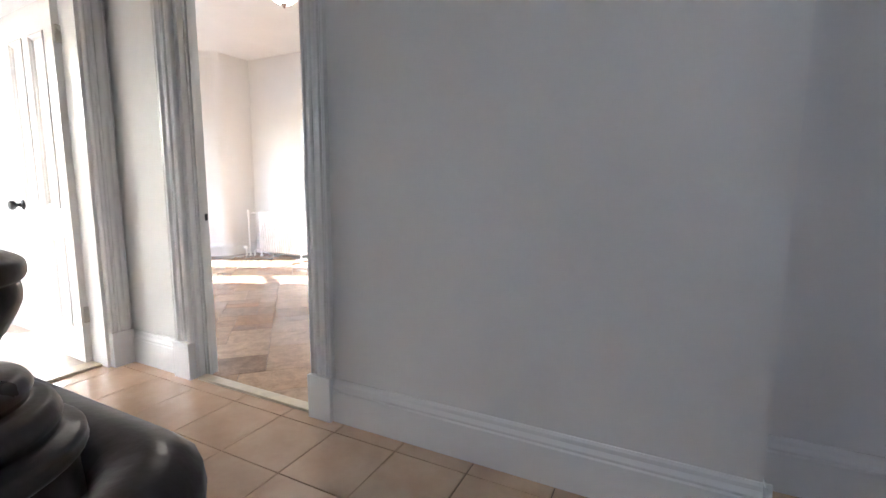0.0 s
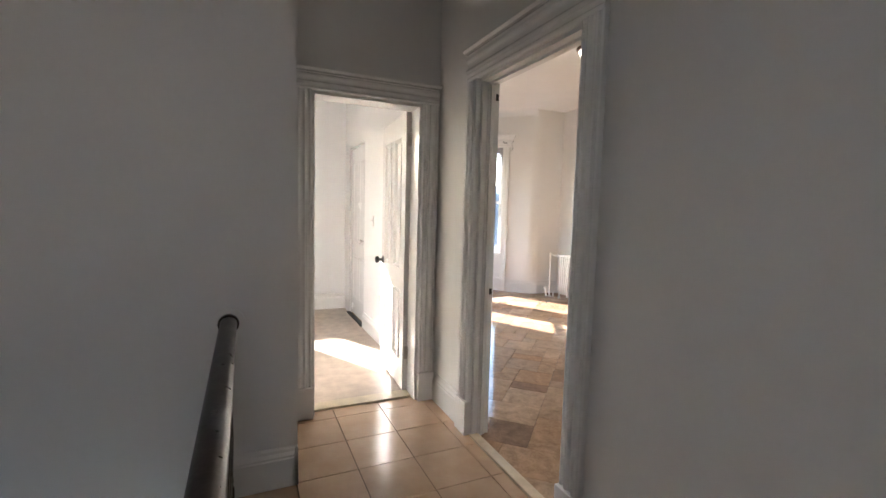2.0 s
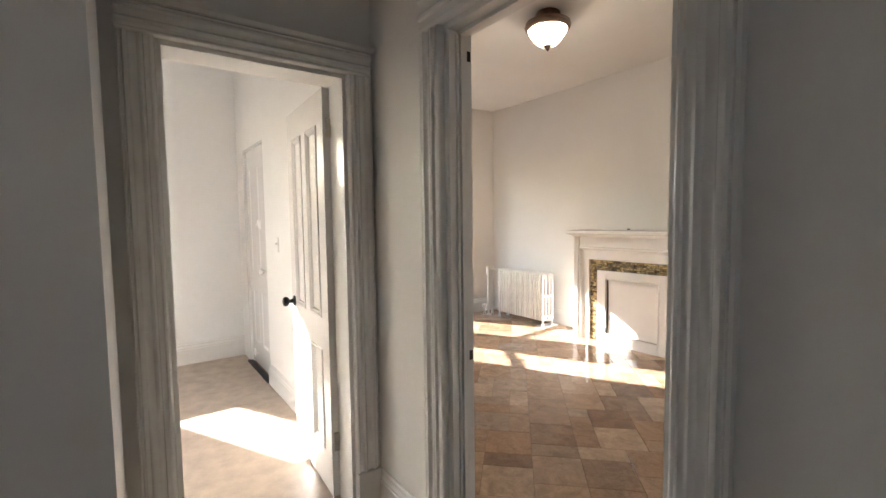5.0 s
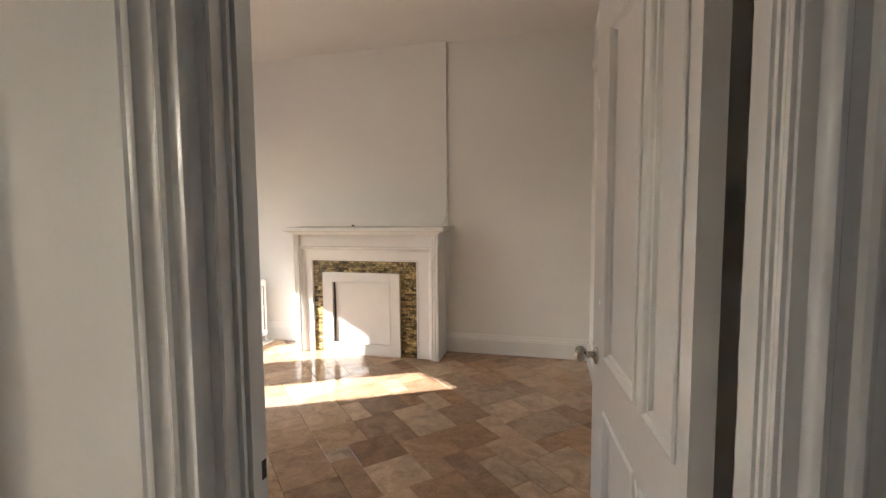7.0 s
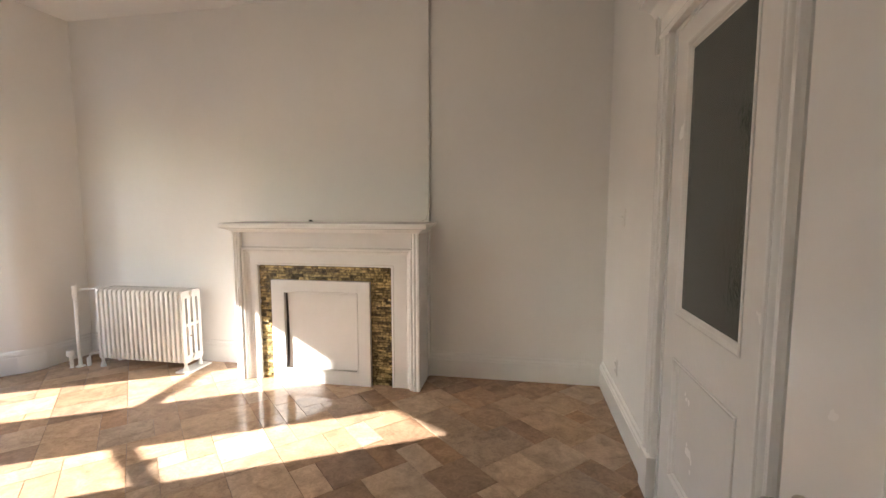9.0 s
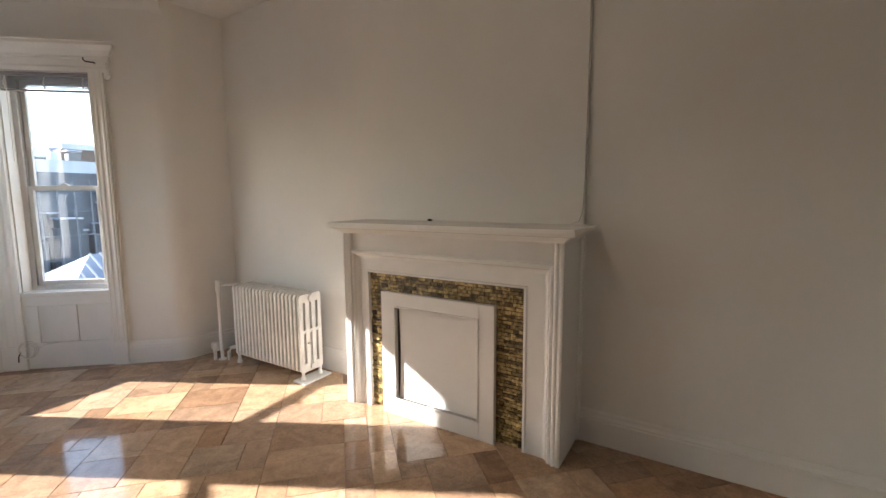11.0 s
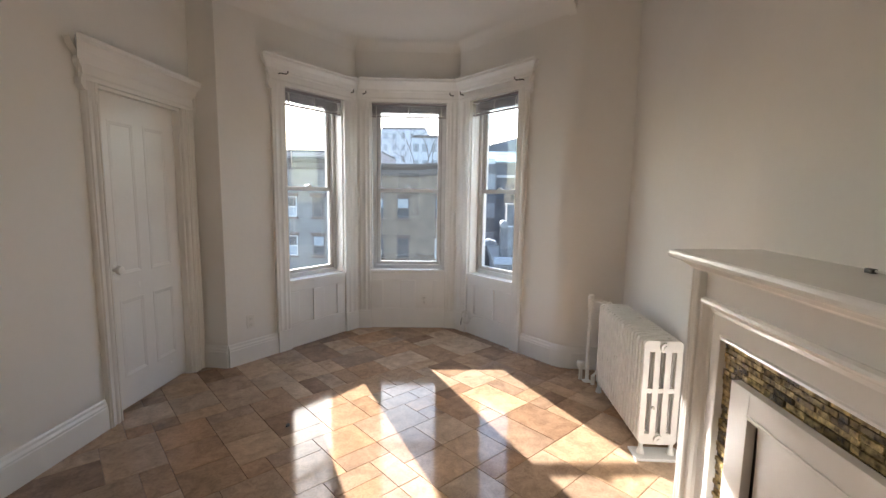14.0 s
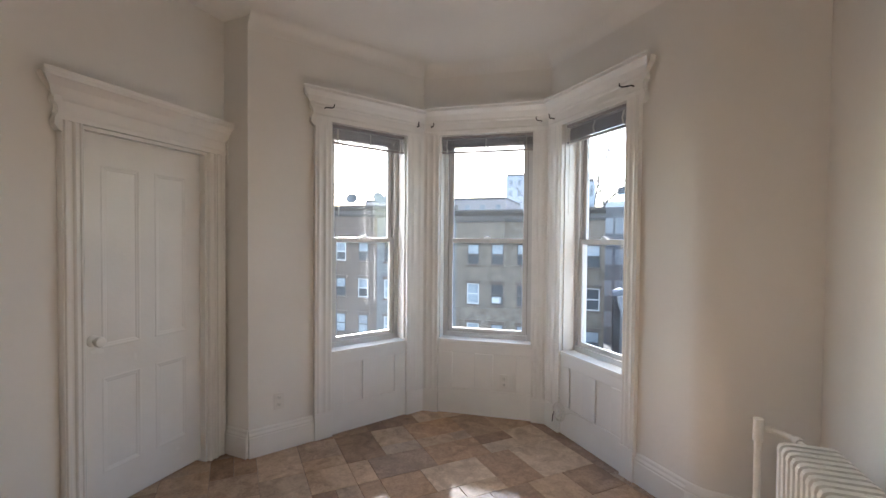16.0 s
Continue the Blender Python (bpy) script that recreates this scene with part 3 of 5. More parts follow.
leaf("door_2", "open white panelled door with a dark knob", m, lw, LH - .035, four_panels(lw, h=LH - .03), lw - .055, .89, BLACK, "round dark metal door knob", hinges=(.28, 1.80))
# closed door between the rooms
cw = CX1 - CX0 - .03
m = Matrix.LocRotScale((CX0 + .015, SR - .085, 0.022), Euler((0, 0, 0)), None)
leaf("door_3", "closed white panelled door painted shut between the rooms", m, cw, CH - .04, four_panels(cw, h=CH - .04), cw - .06, .93, PLASTIC, "painted-over door knob", relief=0.3)
# east door with a glazed upper panel
rw = RY1 - RY0 - .04
m = Matrix.LocRotScale((EX + .045, RY0 + .02, 0.012), Euler((0, 0, radians(90))), None)
d4 = leaf("door_4", "closed white door with a tall dark glass panel", m, rw, RH - .03, [(.13, rw - .13, .90, RH - .11), (.13, rw - .13, .2, .72)], .06, .9, None, "")
part("glass_panel", boxes((.16, rw - .16, .010, .030, .935, RH - .145)), DARKGLASS, d4, "dark ribbed glass panel")


def door_casing(n, m, w, h, cw_, label, cap="flat", plinth=True, depth=0.12, back=True, d=0.035, top=0.16, cw0=None):
    """Casing on the face y=0 of the opening 0..w; jamb lining runs back into the wall."""
    c = thing("door_casing_%d" % n, label, "door frame", m, kind="structure")
    pz = 0.2 if plinth else 0.0
    c0, c1 = cw0 or cw_, cw_
    for s, sg, cw_ in ((0, -1, c0), (w, 1, c1)):
        bm = bmesh.new()
        prism(bm, flutes(cw_, d), lambda u, v, k, s=s, sg=sg, cw_=cw_: Vector((s + sg * (cw_ - u), v, pz + (h - pz) * k)))
        part("casing", bm, TRIM, c, smooth=True)
        if plinth:
            part("plinth_block", boxes((min(s, s + sg * cw_) - .003, max(s, s + sg * cw_) + .003, 0, d + .008, 0, pz), bevel=0.004), TRIM, c)
    if cap == "flat":
        bm = bmesh.new()
        prism(bm, flutes(top, d), lambda u, v, k: Vector((-c0 + (w + c0 + c1) * k, v + .001, h + (top - u))))
        part("head_casing", bm, TRIM, c, smooth=True)
        bm = bmesh.new()
        prism(bm, [(0, 0), (d + .008, 0), (d + .02, .012), (d + .02, .022), (0, .026)], lambda u, v, k: Vector((-c0 - .01 + (w + c0 + c1 + .02) * k, u, h + top + v)))
        part("cap_moulding", bm, TRIM, c)
    else:
        prof = [(0, h), (.03, h), (.034, h + .02), (.028, h + .035), (.028, h + .09), (.036, h + .10), (.045, h + .115), (.06, h + .145), (.09, h + .175), (.098, h + .18), (.098, h + .20), (.105, h + .215), (0, h + .225)]
        bm = bmesh.new()
        prism(bm, prof, lambda u, v, k: Vector((-c0 + (w + c0 + c1) * k + (-u if k == 0 else u), u, v)))
        part("head_cornice", bm, TRIM, c, "white cornice moulding over the door")
        out = [(0, h + .21), (.085, h + .205), (.07, h + .17), (.045, h + .14), (.028, h + .12), (.036, h + .10), (.036, h + .08), (.02, h + .06), (.018, h + .03), (.032, h), (.034, h - .03), (.016, h - .055), (0, h - .06)]
        for end, sx in ((-c0, -1), (w + c1, 1)):
            bm = bmesh.new()
            prism(bm, out, lambda u, v, k, end=end, sx=sx: Vector((end + sx * (u - .004), .002 + .04 * k, v)))
            part("scroll_bracket", bm, TRIM, c)
    if back:
        part("jamb_lining", boxes((-.001, .018, -depth, .0, 0, h), (w - .018, w + .001, -depth, 0, 0, h), (.018, w - .018, -depth, 0, h - .018, h + .001)), TRIM, c)
    return c


# hall side of the entry
c = door_casing(1, Matrix.LocRotScale((OX1, SH, 0), Euler((0, 0, radians(180))), None), OX1 - OX0, OH, 0.125, "fluted white door casing on plinth blocks, hall side", depth=SR - SH, cw0=0.118)
part("door_stop", boxes((.018, OX1 - OX0 - .018, -.075, -.045, OH - .032, OH - .018), (.018, .026, -.112, -.058, 0, OH - .032), (.018, .024, -.050, -.040, 0, OH - .032), (.018, .022, -.032, -.024, 0, OH - .032), (.018, .024, -.018, -.008, 0, OH - .018), (OX1 - OX0 - .034, OX1 - OX0 - .018, -.066, -.050, 0, OH - .032), (OX1 - OX0 - .027, OX1 - OX0 - .018, -.082, -.072, 0, OH - .032), (OX1 - OX0 - .028, OX1 - OX0 - .018, -.044, -.036, 0, OH - .032), (OX1 - OX0 - .026, OX1 - OX0 - .018, -.012, -.002, 0, OH - .032)), TRIM, c)
for z in (.86, 1.965):
    part("strike_plate", boxes((OX1 - OX0 - .0195, OX1 - OX0 - .017, -.105, -.085, z - .018, z + .018)), SLOT, c, "dark strike plate in the jamb")
# side room's door, hall side
c = door_casing(3, Matrix.LocRotScale((LX, LY1, 0), Euler((0, 0, radians(-90))), None), LY1 - LY0, LH, 0.11, "moulded white door casing at the hall's end", depth=.16, top=.105)
# connecting door
door_casing(4, Matrix.LocRotScale((CX0, SR, 0), Euler((0, 0, 0)), None), CX1 - CX0, CH, 0.105, "white cornice door casing with scrolled brackets", cap="cornice", depth=SR - SH, plinth=False, cw0=0.13)
# east door
door_casing(5, Matrix.LocRotScale((EX, RY0, 0), Euler((0, 0, radians(90))), None), RY1 - RY0, RH, 0.115, "white moulded door casing beside the alcove", depth=.14, cap="cornice")


# ---------------------------------------------------------------- baseboards and thresholds
def thresh(name, x0, x1, y0, y1, label, material=None):
    bm = bmesh.new()
    box(bm, x0, x1, y0, y1, -0.006, 0.014, bevel=0.005)
    structure(name, bm, material or BRASSY, label, "threshold")


skirting("baseboard_1", (CX1 + .108, SR), (OX0 - .1, SR))
skirting("baseboard_2", (EX, RY1 + .115), (EX, NA))
skirting("baseboard_3", (EX - .022, NA), (BX1, NA))
skirting("baseboard_4", (BX0, NA), (Q3[0], NA))
skirting("baseboard_5", Q3, (QA.x, QA.y))
bm = bmesh.new()
rings = []
for i in range(9):
    a = a0 - turn * i / 8
    rings.append([bm.verts.new((CC.x + (RR + u) * math.cos(a), CC.y + (RR + u) * math.sin(a), v)) for u, v in skirt_profile()])
for ra, rb in zip(rings, rings[1:]):
    for i in range(len(ra)):
        bm.faces.new((ra[i], ra[(i + 1) % len(ra)], rb[(i + 1) % len(ra)], rb[i]))
bm.faces.new(rings[0]), bm.faces.new(rings[-1][::-1])
structure("baseboard_17", bm, TRIM, "white painted baseboard bent round the bay corner", "baseboard", True)
wd3, wd1 = Vector((P2[0] - Q2[0], P2[1] - Q2[1])).normalized(), Vector((Q1[0] - P1[0], Q1[1] - P1[1])).normalized()
skirting("baseboard_6", (QB.x, QB.y), (Q2[0] + wd3.x * .445, Q2[1] + wd3.y * .445))
e1 = Vector(Q1) - wd1 * .455
skirting("baseboard_7", (e1.x, e1.y), Q1)
skirting("baseboard_8", Q1, Q0)
skirting("baseboard_9", (OX0 - .128, SH), (LX, SH))
skirting("baseboard_10", (1.76 + .022, SH), (OX1 + .121, SH))
skirting("baseboard_11", (1.76, SR + .21), (1.76, SH - .022))
skirting("baseboard_12", (3.2, SR + .21), (1.76, SR + .21))
skirting("baseboard_13", (-0.63, 0.19), (-0.63, -0.13))
skirting("baseboard_14", (-0.63 + .022, 0.19), (LX, 0.19))
skirting("baseboard_15", (LF, SH), (LF, 0.1), h=.2)
skirting("baseboard_16", (LX - .16, SH), (CX1 + .02, SH), h=.17)
thresh("threshold_1", OX0 + .02, OX1 - .02, SH - .015, SH + .042, "pale wooden threshold strip under the open door")
thresh("threshold_2", LX - .16, LX - .05, LY0 + .02, LY1 - .02, "pale wooden threshold strip at the side room")

# dark threshold; its near-black colour also paints the shaded gap below the door
thresh("threshold_3", CX0, CX1, SH - .03, SR - .09, "dark wooden threshold strip, blackened for the shaded gap under the closed door", SLOT)

# ---------------------------------------------------------------- fireplace
fp = thing("fireplace_mantel", "white painted wooden fireplace mantel with moulded shelf", "fireplace", pose(0, 0, 0))
MX0, MX1, MY = -2.668, -1.192, 4.415
IX0, IX1, IZ = -2.487, -1.412, 0.912


def reeded(x0, x1, y, d, z0, z1, n):
    """Upright with n rounded reeds on its front."""
    bm = bmesh.new()
    w = (x1 - x0) / n
    pts = [(x0, y + d)]
    for i in range(n):
        for a in (0.02, .15, .35, .5, .65, .85, .98):
            pts.append((x0 + (i + a) * w, y - .008 * math.sin(math.pi * a)))
    pts.append((x1, y + d))
    prism(bm, pts, lambda u, v, k: Vector((u, v, z0 + (z1 - z0) * k)))
    return bm


part("pilaster", reeded(MX0, MX0 + .062, MY + .008, .25, 0, 1.165, 3), TRIM, fp, smooth=True)
part("pilaster", reeded(MX1 - .052, MX1, MY + .008, .25, 0, 1.165, 2), TRIM, fp, smooth=True)
part("frieze", boxes((MX0 + .062, MX1 - .062, MY + .035, NB, 1.03, 1.165), bevel=.002), TRIM, fp)


def frame_mould(x0, x1, z1, y, prof, kr=1.0, kt=1.0):
    """Mitred moulding round three sides of the opening."""
    bm = bmesh.new()
    rows = [[(x0 + u, 0.0, v) for u, v in prof], [(x0 + u, z1 - u * kt, v) for u, v in prof], [(x1 - u * kr, z1 - u * kt, v) for u, v in prof], [(x1 - u * kr, 0.0, v) for u, v in prof]]
    vr = [[bm.verts.new((a, y - c, b)) for a, b, c in r] for r in rows]
    for a, b in zip(vr, vr[1:]):
        for i in range(len(prof) - 1):
            bm.faces.new((a[i], a[i + 1], b[i + 1], b[i]))
    bm.faces.new(vr[0])
    bm.faces.new(vr[-1][::-1])
    return bm


part("outer_moulding", frame_mould(MX0 + .060, MX1 - .050, 1.055, MY + .06, [(0, -.1), (0, .03), (.006, .045), (.016, .05), (.024, .045), (.03, .03), (.04, .02), (.055, .016), (.058, -.1)]), TRIM, fp, "stepped white moulding round the opening")
part("inner_band", frame_mould(MX0 + .112, MX1 - .106, 1.003, MY + .06, [(0, -.1), (0, .014), (.058, .014), (.062, .02), (.07, .018), (.072, -.02), (.072, -.1)], 1.62, 1.3), TRIM, fp)
prof = [(NB, 1.165), (MY - .002, 1.165), (MY - .006, 1.172), (MY - .018, 1.180), (MY - .03, 1.188), (MY - .04, 1.196), (MY - .062, 1.20), (MY - .068, 1.205), (MY - .07, 1.218), (MY - .066, 1.23), (MY - .06, 1.236), (NB, 1.24)]
bm = bmesh.new()
prism(bm, prof, lambda u, v, k: Vector((((MX0 - max(0.0, (MY - u)) if u < MY + .1 else MX0 - .068) if k == 0 else (MX1 + max(0.0, (MY - u)) if u < MY + .1 else MX1 + .08)) if v > 1.19 else (MX0 if k == 0 else MX1), u, v)))
part("mantel_shelf", bm, TRIM, fp, "white mantel shelf with moulded edge")
part("surround_backing", boxes((IX0 - .02, IX1 + .02, 4.492, NB, 0, IZ + .02)), MGROUT, fp)
part("plinth_return", boxes((MX1 - .03, MX1 - .002, MY + .24, NB, 0, 1.165)), TRIM, fp)
# mosaic strips round the cover board
rng = random.Random(3)
BX_0, BX_1, BZ = -2.368, -1.574, 0.80
z = 0.004
while z < IZ - .012:
    h = rng.choice((.017, .021, .024))
    spans = [(IX0, BX_0 + .03), (BX_1 - .03, IX1)] if z < BZ - .03 else [(IX0, IX1)]
    for a, b in spans:
        x = a - rng.uniform(0, .05)
        while x < b:
            w = rng.choice((.03, .05, .065, .085))
            x0_, x1_ = max(a, x), min(b, x + w - .0035)
            if x1_ - x0_ > .008:
                d = rng.choice((0, .002, .004, .007))
                part("mosaic_tile", boxes((x0_, x1_, 4.484 - d, 4.495, z, min(z + h - .0035, IZ))), MOSAIC, fp)
            x += w
    z += h
# cover board leaning in the opening
cb = thing("fireplace_cover_board", "white painted panel board closing the fireplace opening", "board", pose(0, 0, 0))
part("board_frame", boxes((BX_0, BX_0 + .105, 4.440, 4.474, 0.0, BZ), (BX_1 - .095, BX_1, 4.440, 4.474, 0.0, BZ), (BX_0 + .105, BX_1 - .095, 4.440, 4.474, BZ - .095, BZ), (BX_0 + .105, BX_1 - .095, 4.440, 4.474, 0.0, .112), bevel=.002), DOORP, cb)
bm = bmesh.new()
n = 10
cols = []
for i in range(n + 1):
    zz = .105 + (BZ - .19) * i / n
    bow = math.sin(math.pi * i / n) * .011
    xa = BX_0 + .116 + bow + .004 * (i / n)
    cols.append([bm.verts.new((xa, 4.468, zz)), bm.verts.new((BX_1 - .09, 4.460, zz)), bm.verts.new((BX_1 - .09, 4.472, zz)), bm.verts.new((xa, 4.478, zz))])
for a, b in zip(cols, cols[1:]):
    for k in range(4):
        bm.faces.new((a[k], a[(k + 1) % 4], b[(k + 1) % 4], b[k]))
bm.faces.new(cols[0]), bm.faces.new(cols[-1][::-1])
part("inner_panel", bm, DOORP, cb, "warped white inner panel with a dark gap")
part("panel_bead", boxes((BX_1 - .107, BX_1 - .095, 4.434, 4.462, .100, BZ - .083), (BX_0 + .105, BX_1 - .107, 4.434, 4.462, BZ - .095, BZ - .083), (BX_0 + .105, BX_1 - .107, 4.434, 4.462, .100, .112), bevel=.003), DOORP, cb)
# near-black sheet behind the warped panel, painting the shade inside the gap
part("gap_shade", boxes((BX_0 + .09, BX_0 + .2, 4.481, 4.4835, .09, BZ - .08)), SLOT, cb)

# cable along the chimney breast and on the shelf
bm = bmesh.new()
tube(bm, [(BX1 + .004, NB - .006, H - .01), (BX1 + .003, NB - .007, 2.2), (BX1 - .001, NB - .007, 1.5), (BX1 - .006, NB - .012, 1.32), (BX1 - .02, NB - .03, 1.26), (BX1 - .05, NB - .05, 1.246)], .0014, 6)
tagged(new("wall_cable", mesh(bm, "wall_cable", GCABLE, True)), "thin dark cable down the chimney breast edge", "cable")
cord = thing("loose_cable", "loose white cable with black plug on the mantel shelf", "cable", pose(0, 0, 0))
bm = bmesh.new()
tube(bm, [(-2.12, 4.665, 1.250), (-2.0, 4.66, 1.248), (-1.8, 4.65, 1.2455), (-1.6, 4.63, 1.2450), (-1.45, 4.61, 1.2450)], .0035, 6)
part("cord", bm, WCABLE, cord)
part("plug", boxes((-2.15, -2.12, 4.657, 4.672, 1.241, 1.256), bevel=.003), CABLE, cord, "black plug")

# dark chip of debris on the floor tiles
bm = bmesh.new()
prism(bm, [(-.022, -.006), (-.004, -.013), (.018, -.007), (.024, .004), (.006, .011), (-.014, .009)], lambda u, v, k: Vector((-3.315 + u * (1 - .25 * k), 2.372 + v * (1 - .25 * k), .004 + .009 * k)))
tagged(new("debris_chip", mesh(bm, "debris_chip", SLOT)), "small dark chip of debris on the floor tiles", "debris")

# ---------------------------------------------------------------- radiator
rad = thing("radiator", "white cast iron column radiator beside the fireplace", "radiator", pose(0, 0, 0))
RX0, RX1, RY0_, RY1_ = -4.005, -3.16, 4.455, 4.665
NS = 19
sec = bmesh.new()
pitch = (RX1 - RX0) / NS
TH = .0108                                  # half thickness of a section
DY = RY1_ - RY0_


def section_bar(y0, y1, z0, z1, r, th):
    """Upright or cross bar of a section with rounded edges, seen from the end."""
    pts = []
    for cy, cz, a in ((y1 - r, z0 + r, -90), (y1 - r, z1 - r, 0), (y0 + r, z1 - r, 90), (y0 + r, z0 + r, 180)):
        pts += [(cy + r * math.cos(radians(a + b)), cz + r * math.sin(radians(a + b))) for b in (0, 45, 90)]
    prism(sec, pts, lambda u, v, k: Vector((-th + 2 * th * k, u, v)))


for a, b in ((0, .033), (.059, .092), (.118, .151), (DY - .033, DY)):
    section_bar(RY0_ + a, RY0_ + b, .085, .665, .010, TH)
section_bar(RY0_ - .001, RY1_ + .001, .072, .135, .024, TH + .0015)
section_bar(RY0_ - .001, RY1_ + .001, .612, .676, .026, TH + .0015)
section_bar(RY0_ + .01, RY1_ - .01, .372, .400, .008, TH - .002)
for z in (.104, .644):
    tube(sec, [(-pitch / 2, RY0_ + .105, z), (pitch / 2, RY0_ + .105, z)], .022, 12)
sec_mesh = mesh(sec, "section", RADP, True)
for i in range(NS):
    s = new("section", sec_mesh)
    s.parent = rad
    s.location = (RX0 + (i + .5) * pitch, 0, 0)
for x in (RX0 + pitch / 2, RX1 - pitch / 2):
    for y in (RY0_ + .022, RY1_ - .022):
        bm = bmesh.new()
        zf = .014 if x > -3.5 else 0.0
        lathe(bm, [(.022, zf), (.020, zf + .012), (.012, .05), (.014, .085)], 10, x, y)
        part("foot", bm, RADP, rad, smooth=True)
for z in (.108, .642):
    bm = bmesh.new()
    tube(bm, [(RX1 - .004, RY0_ + .105, z), (RX1 + .012, RY0_ + .105, z)], .026, 16)
    tube(bm, [(RX1 + .010, RY0_ + .105, z), (RX1 + .018, RY0_ + .105, z)], .012, 8)
    part("end_plug", bm, RADP, rad, smooth=True)
bm = bmesh.new()
tube(bm, [(RX1 + .004, RY0_ + .06, .30), (RX1 + .022, RY0_ + .06, .30)], .008, 8)
part("air_valve", bm, NICKEL, rad, "small metal air valve")
tagged(new("wood_shim", mesh(boxes((-3.245, -3.115, 4.43, 4.70, 0, .014), bevel=.003), "wood_shim", TRIM)), "white painted wooden strip under the radiator foot", "board")
pipe = thing("radiator_pipe", "white painted riser pipe with valve beside the radiator", "pipe", pose(0, 0, 0))
bm = bmesh.new()
tube(bm, [(-4.175, 4.44, 0), (-4.175, 4.44, .66)], .0145, 10)
part("riser", bm, RADP, pipe, smooth=True)
bm = bmesh.new()
tube(bm, [(-4.175, 4.44, .60), (-4.175, 4.44, .70)], .021, 12)
tube(bm, [(-4.175, 4.44, .655), (-4.175, 4.50, .655), (-4.10, 4.55, .655), (-4.0, 4.56, .655)], .013, 10)
tube(bm, [(-4.08, 4.553, .655), (-4.05, 4.556, .655)], .021, 10)
part("upper_elbow", bm, RADP, pipe, smooth=True)
bm = bmesh.new()
tube(bm, [(-4.005, 4.555, .105), (-4.08, 4.53, .105), (-4.12, 4.49, .10), (-4.12, 4.47, .07), (-4.12, 4.47, 0)], .016, 10)
tube(bm, [(-4.03, 4.55, .105), (-4.06, 4.54, .105)], .026, 12)
part("return_pipe", bm, RADP, pipe, smooth=True)
bm = bmesh.new()
tube(bm, [(-4.215, 4.40, 0), (-4.215, 4.40, .10)], .014, 10)
lathe(bm, [(.012, .10), (.03, .105), (.032, .13), (.028, .15), (.01, .155)], 14, -4.215, 4.40)
part("valve", bm, RADP, pipe, smooth=True)
bm = bmesh.new()
lathe(bm, [(.012, 0), (.035, .001), (.035, .006), (.016, .012)], 16, -4.175, 4.44)
part("floor_flange", bm, RADP, pipe, smooth=True)

# ---------------------------------------------------------------- ceiling lamp
LMX, LMY = -1.825, 2.99
lamp = thing("ceiling_lamp", "flush ceiling lamp with bronze ring and lit frosted bowl", "lamp", pose(0, 0, 0))
bm = bmesh.new()
lathe(bm, [(.09, H), (.10, H - .02), (.105, H - .06), (.150, H - .072), (.172, H - .082), (.170, H - .094), (.178, H - .106), (.170, H - .126), (.154, H - .134), (.146, H - .130)], 40, LMX, LMY)
part("canopy_ring", bm, BRONZE, lamp, smooth=True)
bm = bmesh.new()
lathe(bm, [(.146, H - .126), (.148, H - .138), (.140, H - .158), (.122, H - .184), (.108, H - .204), (.094, H - .222), (.076, H - .236), (.048, H - .248), (.014, H - .252)], 40, LMX, LMY)
part("glass_bowl", bm, BOWL, lamp, "lit frosted glass bowl", smooth=True)
bm = bmesh.new()
lathe(bm, [(.03, H - .248), (.034, H - .254), (.022, H - .264), (.012, H - .269), (.016, H - .276), (.012, H - .284), (.006, H - .290), (.002, H - .294)], 20, LMX, LMY)
part("finial", bm, BRONZE, lamp, "bronze finial", smooth=True)


# ---------------------------------------------------------------- outlets and switch
def outlet(m, label):
    o = thing("wall_outlet", label, "outlet", m, "wall outlets")
    part("cover_plate", boxes((-.035, .035, 0, .005, -.057, .057), bevel=.002), PLASTIC, o)
    for zc in (-.024, .024):
        part("socket", boxes((-.017, .017, .005, .008, zc - .014, zc + .014), bevel=.0012), PLASTIC, o)
        part("slots", boxes((-.008, -.006, .008, .0085, zc - .005, zc + .006), (.006, .008, .008, .0085, zc - .005, zc + .006), (-.002, .002, .008, .0085, zc - .011, zc - .007)), SLOT, o)


m1, _ = along(P1, Q1)
outlet(m1 @ Matrix.Translation((W1L - .205, 0, .35)), "white duplex wall outlet above the baseboard")
m2, _ = along(P2, P1)
outlet(m2 @ Matrix.Translation((P2[1] - 3.01, .0165, .315)), "white duplex outlet on the window apron")
me_ = Matrix.LocRotScale((EX, 4.315, .315), Euler((0, 0, radians(90))), None)
outlet(me_, "white duplex outlet on the alcove wall")
sw = thing("light_switch", "white toggle light switch beside the door casing", "switch", Matrix.LocRotScale((EX, 4.25, 1.287), Euler((0, 0, radians(90))), None))
part("cover_plate", boxes((-.035, .035, 0, .005, -.057, .057), bevel=.002), PLASTIC, sw)
part("toggle", boxes((-.005, .005, .005, .017, .0, .012), bevel=.001), PLASTIC, sw)
sws = thing("light_switch", "white wall switch in the side room", "switch", Matrix.LocRotScale((-2.95, SH, 1.2), Euler((0, 0, radians(180))), None))
part("cover_plate", boxes((-.035, .035, 0, .006, -.057, .057), bevel=.002), PLASTIC, sws)
part("toggle", boxes((-.005, .005, .006, .018, .0, .012), bevel=.001), PLASTIC, sws)

